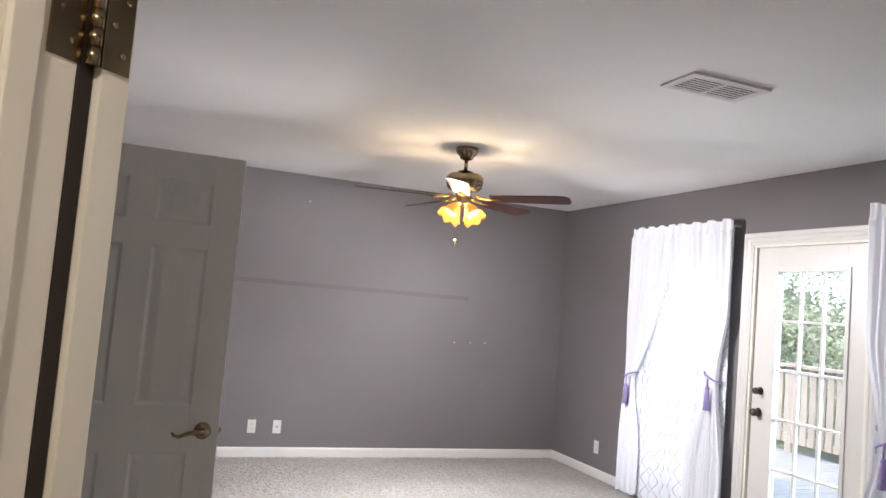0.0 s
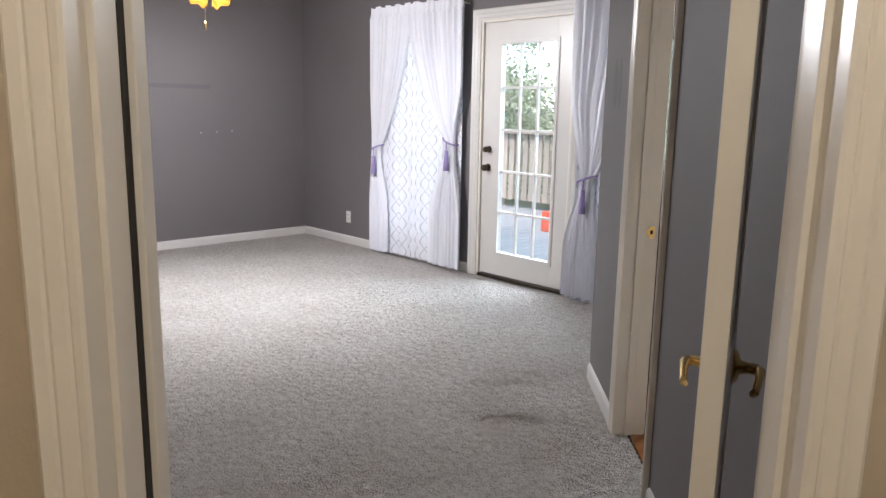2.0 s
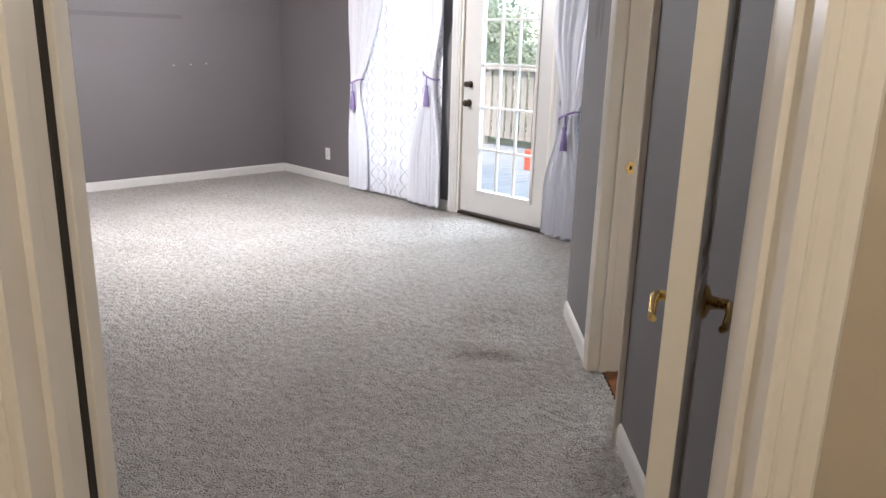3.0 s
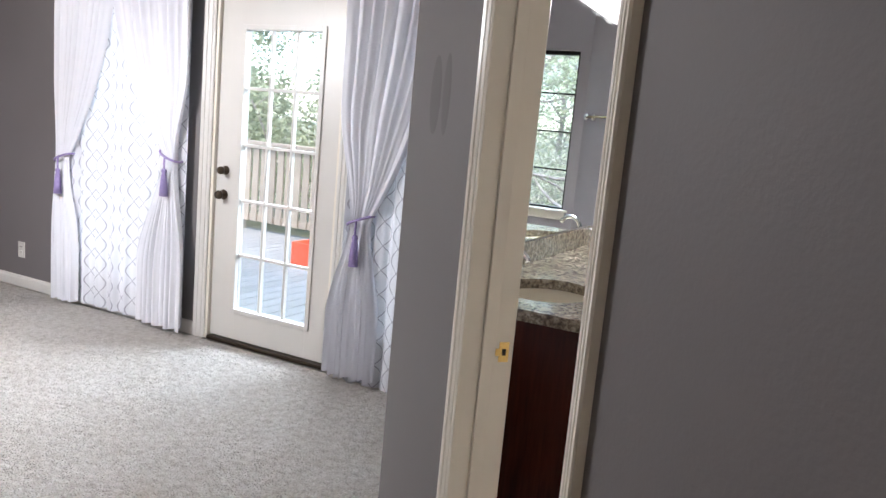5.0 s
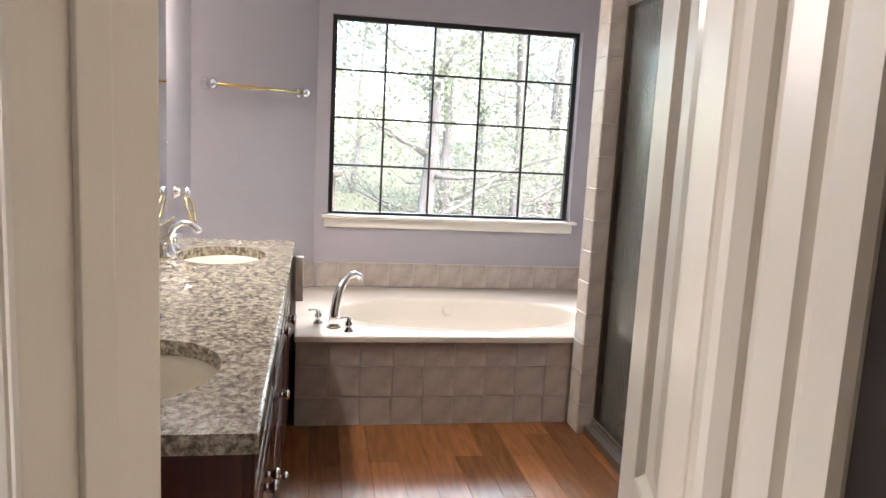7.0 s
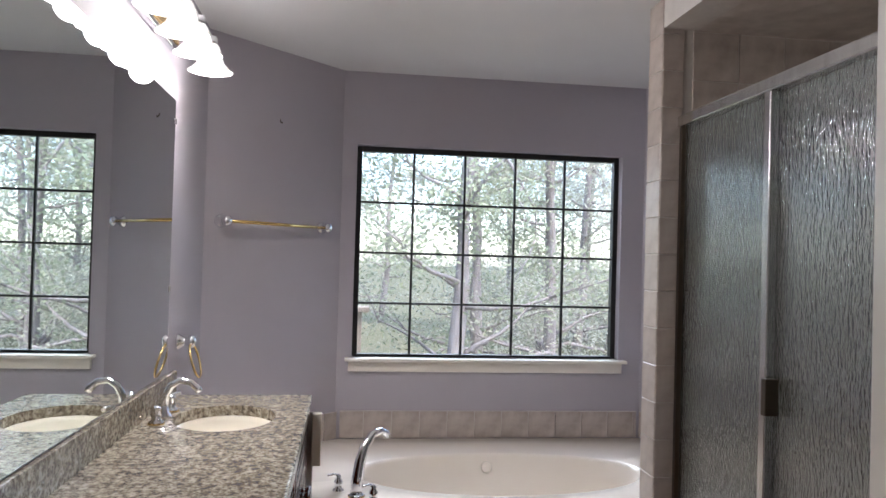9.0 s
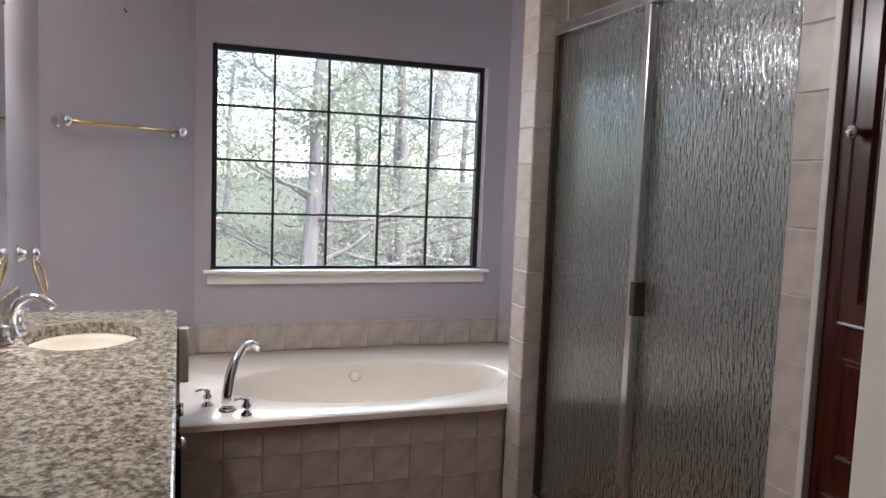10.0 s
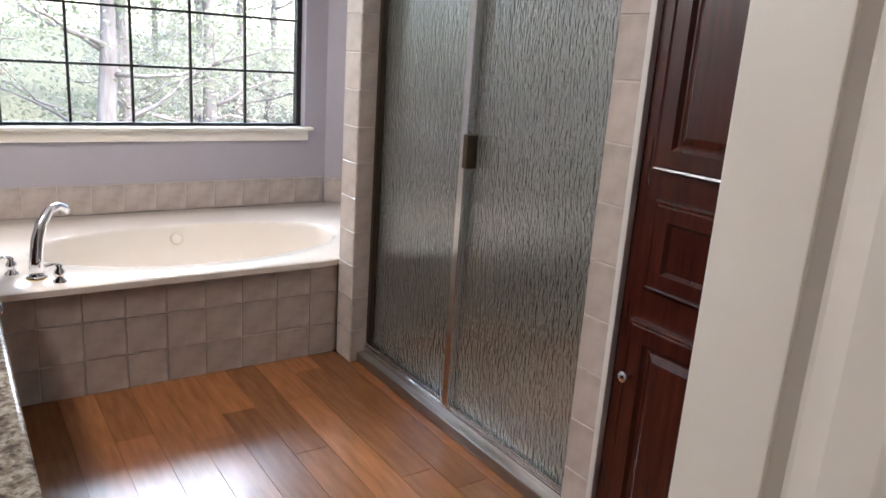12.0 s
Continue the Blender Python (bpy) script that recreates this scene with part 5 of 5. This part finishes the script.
def cab_front(name, x0, x1, z0, z1, knob, recessed=False):
    """A front in the plane y = 0.497 that faces +y."""
    bm = bmesh.new()
    t, fr, y = 0.02, 0.055 if z1 - z0 > 0.3 else 0.048, 0.497
    r = []
    for i, d in ((0, 0.0), (0, t - 0.006), (0.004, t - 0.002), (0.010, t - 0.004), (0.014, t), (fr, t), (fr + 0.010, t - 0.010), (fr + 0.016, t - 0.010), (fr + 0.036, t - (0.0105 if recessed else 0.001))):
        r.append([bm.verts.new((x, y + d, z)) for x, z in ((x0 + i, z0 + i), (x1 - i, z0 + i), (x1 - i, z1 - i), (x0 + i, z1 - i))])
    for a, b in zip(r, r[1:]):
        for k in range(4):
            bm.faces.new((a[k], a[(k + 1) % 4], b[(k + 1) % 4], b[k]))
    bm.faces.new(r[-1])
    front = part(name, bm, M_CHERRY, lc)
    if knob:
        bm = bmesh.new()
        lathe(bm, ((0.0, 0.0), (0.009, 0.0), (0.006, 0.008), (0.006, 0.014), (0.014, 0.020), (0.016, 0.026), (0.012, 0.032), (0.0, 0.034)), 16,
              Matrix.Translation((knob[0], y + t, knob[1])) @ Matrix.Rotation(radians(-90), 4, "X"))
        part("knob", bm, M_CHROME, front, "round polished nickel knob")


cab_front("door", 3.37, 3.812, 1.118, 2.30, (3.785, 1.548))
cab_front("drawer", 3.395, 3.785, 0.817, 1.048, None, True)
cab_front("door", 3.37, 3.812, 0.12, 0.727, (3.785, 0.575))

# ---- outside ----
deck = thing("deck", "weathered grey timber deck", "deck")
bm = bmesh.new()
box(bm, (4.62, 1.5, -0.25), (8.6, 11.0, -0.10))
part("joists", bm, M_FENCE, deck)
bm = bmesh.new()
box(bm, (0, -0.068, -0.014), (3.94, 0.068, 0.014), 0.003)
me_board = bpy.data.meshes.new("board")
bm.to_mesh(me_board)
bm.free()
me_board.materials.append(M_DECK)
for k in range(66):
    piece("board", me_board, Matrix.Translation((4.64, 1.57 + 0.143 * k, -0.086)), deck)
rail = thing("deck_railing", "weathered timber railing with upright pickets", "railing")
for y in (2.0, 4.0, 6.0, 8.0, 10.0):
    bm = bmesh.new()
    box(bm, (8.4, y - 0.045, -0.1), (8.49, y + 0.045, 1.08), 0.005)
    part("post", bm, M_FENCE, rail)
bm = bmesh.new()
box(bm, (8.35, 1.6, 1.02), (8.53, 10.9, 1.06), 0.005)
part("top_rail", bm, M_FENCE, rail)
bm = bmesh.new()
box(bm, (8.43, 1.6, 0.05), (8.47, 10.9, 0.14), 0.004)
part("bottom_rail", bm, M_FENCE, rail)
bm = bmesh.new()
box(bm, (-0.012, -0.045, 0), (0.012, 0.045, 0.97), 0.002)
me_picket = bpy.data.meshes.new("picket")
bm.to_mesh(me_picket)
bm.free()
me_picket.materials.append(M_FENCE)
for k in range(70):
    piece("picket", me_picket, Matrix.Translation((8.415, 1.7 + 0.132 * k, 0.05)), rail)
pl = thing("planter_box", "orange plastic planter box on the deck", "planter", Matrix.Translation((7.16, 5.91, -0.072)))
bm = bmesh.new()
for a, b in (((-0.13, -0.13), (-0.11, 0.13)), ((0.11, -0.13), (0.13, 0.13)), ((-0.11, -0.13), (0.11, -0.11)), ((-0.11, 0.11), (0.11, 0.13))):
    box(bm, (a[0], a[1], 0.0), (b[0], b[1], 0.24), 0.006)
part("box", bm, M_ORANGE, pl)
bm = bmesh.new()
box(bm, (-0.11, -0.11, 0.0), (0.11, 0.11, 0.19))
part("soil", bm, M_GAP, pl)


def make_tree(seed, height, leaf_mat, leaves, size=1.0):
    rnd = random.Random(seed)
    tree = thing("tree", "slender grey-barked tree with sparse light green leaves", "tree", group="trees behind the house")
    bm = bmesh.new()
    pts, p = [], Vector((0, 0, -0.2))
    lean = Vector((rnd.uniform(-0.06, 0.06), rnd.uniform(-0.06, 0.06), 0))
    for k in range(9):
        pts.append(p.copy())
        p += Vector((lean.x + rnd.uniform(-0.08, 0.08), lean.y + rnd.uniform(-0.08, 0.08), 1)) * height / 9
    tube(bm, pts, [0.125 * (1 - 0.09 * k) for k in range(9)], 12)
    part("trunk", bm, M_BARK, tree, smooth=True)
    tips = []
    bm = bmesh.new()
    for k in range(26):
        i = rnd.randrange(1, 9)
        a = rnd.uniform(0, 6.283)
        q = pts[i] + Vector((0, 0, rnd.uniform(-0.3, 0.3)))
        length = rnd.uniform(1.0, 2.6) * (1.15 - 0.06 * i)
        d = Vector((math.cos(a), math.sin(a), rnd.uniform(0.05, 0.75))).normalized()
        line = [q]
        for s in range(6):
            d = (d + Vector((rnd.uniform(-0.5, 0.5), rnd.uniform(-0.5, 0.5), rnd.uniform(-0.4, 0.4)))).normalized()
            line.append(line[-1] + d * length / 6)
            if s > 0:
                tips.append(line[-1])
            if s in (2, 4):
                e = [line[-1]]
                dd = (d + Vector((rnd.uniform(-1, 1), rnd.uniform(-1, 1), rnd.uniform(-0.4, 0.6)))).normalized()
                for w in range(3):
                    dd = (dd + Vector((rnd.uniform(-0.3, 0.3), rnd.uniform(-0.3, 0.3), rnd.uniform(-0.2, 0.2)))).normalized()
                    e.append(e[-1] + dd * length / 7)
                    tips.append(e[-1])
                tube(bm, e, [0.014, 0.010, 0.007, 0.004], 5)
        r = 0.038 * (1.1 - 0.08 * i)
        tube(bm, line, [r * (1 - 0.145 * s) for s in range(7)], 6)
    part("limbs", bm, M_BARK, tree, smooth=True)
    verts, faces = [], []
    for k in range(leaves):
        c = rnd.choice(tips) + Vector((rnd.gauss(0, 0.26), rnd.gauss(0, 0.26), rnd.gauss(0, 0.2)))
        a = Vector((rnd.uniform(-1, 1), rnd.uniform(-1, 1), rnd.uniform(-0.7, 0.7))).normalized()
        b = a.cross(Vector((rnd.uniform(-1, 1), rnd.uniform(-1, 1), rnd.uniform(-1, 1)))).normalized()
        s = rnd.uniform(0.025, 0.055) * size
        n0 = len(verts)
        verts += [c - a * s, c + b * s * 0.45, c + a * s, c - b * s * 0.45]
        faces.append((n0, n0 + 1, n0 + 2, n0 + 3))
    me = bpy.data.meshes.new("crown")
    me.from_pydata(verts, [], faces)
    me.materials.append(leaf_mat)
    cr = new("crown", me)
    cr.parent = tree
    cr["kind"] = "stuff"
    return tree


t1 = make_tree(4, 9.5, M_LEAF[0], 13000)
t1.matrix_basis = pose(12.4, 0.42, -0.8)
t2 = make_tree(8, 8.5, M_LEAF[1], 13000)
t2.matrix_basis = pose(15.0, -1.8, -0.8)
t3 = make_tree(15, 7.0, M_LEAF[0], 22000, 1.35)
t3.matrix_basis = pose(12.3, 9.6, -0.8)
for x, y, a in ((11.2, 12.2, 70), (14.2, 7.2, 160), (13.6, 13.4, 230), (15.5, 10.6, 300), (11.4, 6.4, 20), (16.5, 16.5, 120)):
    copy_thing(t3, pose(x, y, -0.8, 0, 0, a))
rnd = random.Random(21)
for k in range(20):
    a = rnd.uniform(-0.62, 1.15)
    d = rnd.uniform(13, 27)
    copy_thing(rnd.choice((t1, t2)), pose(2.5 + d * math.cos(a), 2.0 + d * math.sin(a) + (2.0 if d < 13 else 0) * (1 if a > 0.3 else -0.2), -0.8, 0, 0, rnd.uniform(0, 360)))

# ---- tiles and planks ----


def tile_mesh(name, w, h, t=0.0045):
    bm = bmesh.new()
    b = 0.0018
    lo = [bm.verts.new(p) for p in ((0, 0, 0), (w, 0, 0), (w, 0, h), (0, 0, h))]
    md = [bm.verts.new(p) for p in ((0, -t + b, 0), (w, -t + b, 0), (w, -t + b, h), (0, -t + b, h))]
    hi = [bm.verts.new(p) for p in ((b, -t, b), (w - b, -t, b), (w - b, -t, h - b), (b, -t, h - b))]
    for r, q in ((lo, md), (md, hi)):
        for k in range(4):
            bm.faces.new((r[k], r[(k + 1) % 4], q[(k + 1) % 4], q[k]))
    bm.faces.new(hi)
    bmesh.ops.recalc_face_normals(bm, faces=bm.faces)
    me = bpy.data.meshes.new(name)
    bm.to_mesh(me)
    bm.free()
    me.materials.append(M_TILE)
    return me


TILE_CACHE = {}


def tile_field(parent, m, length, height, w=0.1525, h=0.1525, gap=0.0038, start=0.0, wall_h0=0.0):
    """Tiles on a plane: local x along it, z up, local -y out."""
    inv = parent.matrix_world.inverted() if parent else Matrix()
    z = wall_h0
    while z < height - 0.02:
        hh = min(h, height - z)
        x = -start
        while x < length - 0.01:
            x0, x1 = max(x, 0), min(x + w, length)
            if x1 - x0 > 0.012:
                key = (round(x1 - x0 - gap, 3), round(hh - gap, 3))
                if key not in TILE_CACHE:
                    TILE_CACHE[key] = tile_mesh("tile", *key)
                piece("tile", TILE_CACHE[key], m @ Matrix.Translation((x0 + gap / 2, 0, z + gap / 2)), parent)
            x += w
        z += h


bpy.context.view_layer.update()
RZ = lambda d: Matrix.Rotation(radians(d), 4, "Z")
bm = bmesh.new()
box(bm, (5.47, 0.545, 0.0), (5.48, 1.90, TZ - 0.03))
skirt = structure("tub_skirt", bm, M_GROUT, "beige tiled front of the tub", "tile skirt")
tile_field(skirt, Matrix.Translation((5.47, 1.90, 0)) @ RZ(-90), 1.345, TZ - 0.03, 0.1525, 0.1525, start=0.0, wall_h0=-0.0125)
bm = bmesh.new()
SZ = TZ - DECK_FALL
box(bm, (6.79, 0.02, SZ), (6.798, 1.80, SZ + 0.157))
spl = structure("tub_splash", bm, M_GROUT, "beige tile splash round the tub", "tile splash")
tile_field(spl, Matrix.Translation((6.79, 1.805, SZ)) @ RZ(-90), 1.785, 0.157, 0.1625, 0.157, start=0.0235)
tile_field(spl, Matrix.Translation((6.14, 2.465, SZ)) @ RZ(-45), 0.91, 0.157, 0.1625, 0.157)
tile_field(spl, Matrix.Translation((6.79, 0.005, SZ)) @ RZ(-135), 0.70, 0.157, 0.1625, 0.157)
bm = bmesh.new()
box(bm, (5.577, 1.905, TZ), (5.586, 2.47, 0.80))
spl2 = structure("vanity_side_splash", bm, M_GROUT, "beige tiled splash on the end of the vanity", "tile splash")
tile_field(spl2, Matrix.Translation((5.586, 1.905, TZ)) @ RZ(90), 0.56, 0.31, 0.155, 0.155)
bm = bmesh.new()
box(bm, (5.546, 1.872, 0.585), (5.592, 1.912, 0.80), 0.006)
structure("vanity_end_trim", bm, M_SINK, "beige bullnose tile at the end of the vanity", "tile trim")
# wing wall: the face towards the room, the end face, the side over the tub
tile_field(partition, Matrix.Translation((5.32, 0.548, 0)) @ RZ(-90), 0.098, H, 0.1525, 0.149, start=0.06)
tile_field(partition, Matrix.Translation((5.452, 0.545, 0)) @ RZ(180), 0.135, H, 0.1525, 0.149)
tile_field(partition, Matrix.Translation((5.32, 0.42, 0)) @ RZ(-90), 0.96, H, 0.2, 0.2)
strip = bpy.data.objects["wall_shower_head"]
tile_field(strip, Matrix.Translation((3.99, 0.50, 0)) @ RZ(180), 0.105, H, 0.1525, 0.1618, wall_h0=-0.13)
bm = bmesh.new()
box(bm, (3.995, -0.55, 0.0), (5.32, -0.545, H))
box(bm, (3.88, -0.545, 0.0), (3.985, 0.40, H))
sw = structure("wall_shower_tiles", bm, M_GROUT, "beige tiled shower walls", "wall")
tile_field(sw, Matrix.Translation((5.32, -0.545, 0)) @ RZ(180), 1.32, H, 0.2, 0.2)
bm = bmesh.new()
box(bm, (3.862, 0.44, 0.0), (3.882, 0.515, H), 0.003)
structure("trim_cabinet", bm, M_WHITE, "narrow pale trim beside the cabinet", "trim")

prnd = random.Random(5)
PW = 0.127
PLANK = {}
y = 0.30
while y < 2.46:
    x_start = y + 0.728
    x = x_start - prnd.uniform(0.0, 0.9)
    while x < 5.47:
        ln = prnd.choice((0.9, 1.1, 1.3))
        a, b = max(x, x_start), min(x + ln, 5.468)
        if b - a > 0.05:
            bm = bmesh.new()
            cut = PW if a == x_start else 0.0
            g = 0.0003
            pts = [(a + g, y + g), (b - g, y + g), (b - g, y + PW - g), (a + cut + g, y + PW - g)]
            lo = [bm.verts.new((px, py, -0.012)) for px, py in pts]
            hi = [bm.verts.new((px + (0.0007 if i in (0, 3) else -0.0007), py + (0.0007 if i < 2 else -0.0007), 0.0)) for i, (px, py) in enumerate(pts)]
            mdl = [bm.verts.new((px, py, -0.0015)) for px, py in pts]
            for r, q in ((lo, mdl), (mdl, hi)):
                for k in range(4):
                    bm.faces.new((r[k], r[(k + 1) % 4], q[(k + 1) % 4], q[k]))
            bm.faces.new(hi)
            part("plank", bm, M_WOODF, bath_floor)
        x += ln
    y += PW
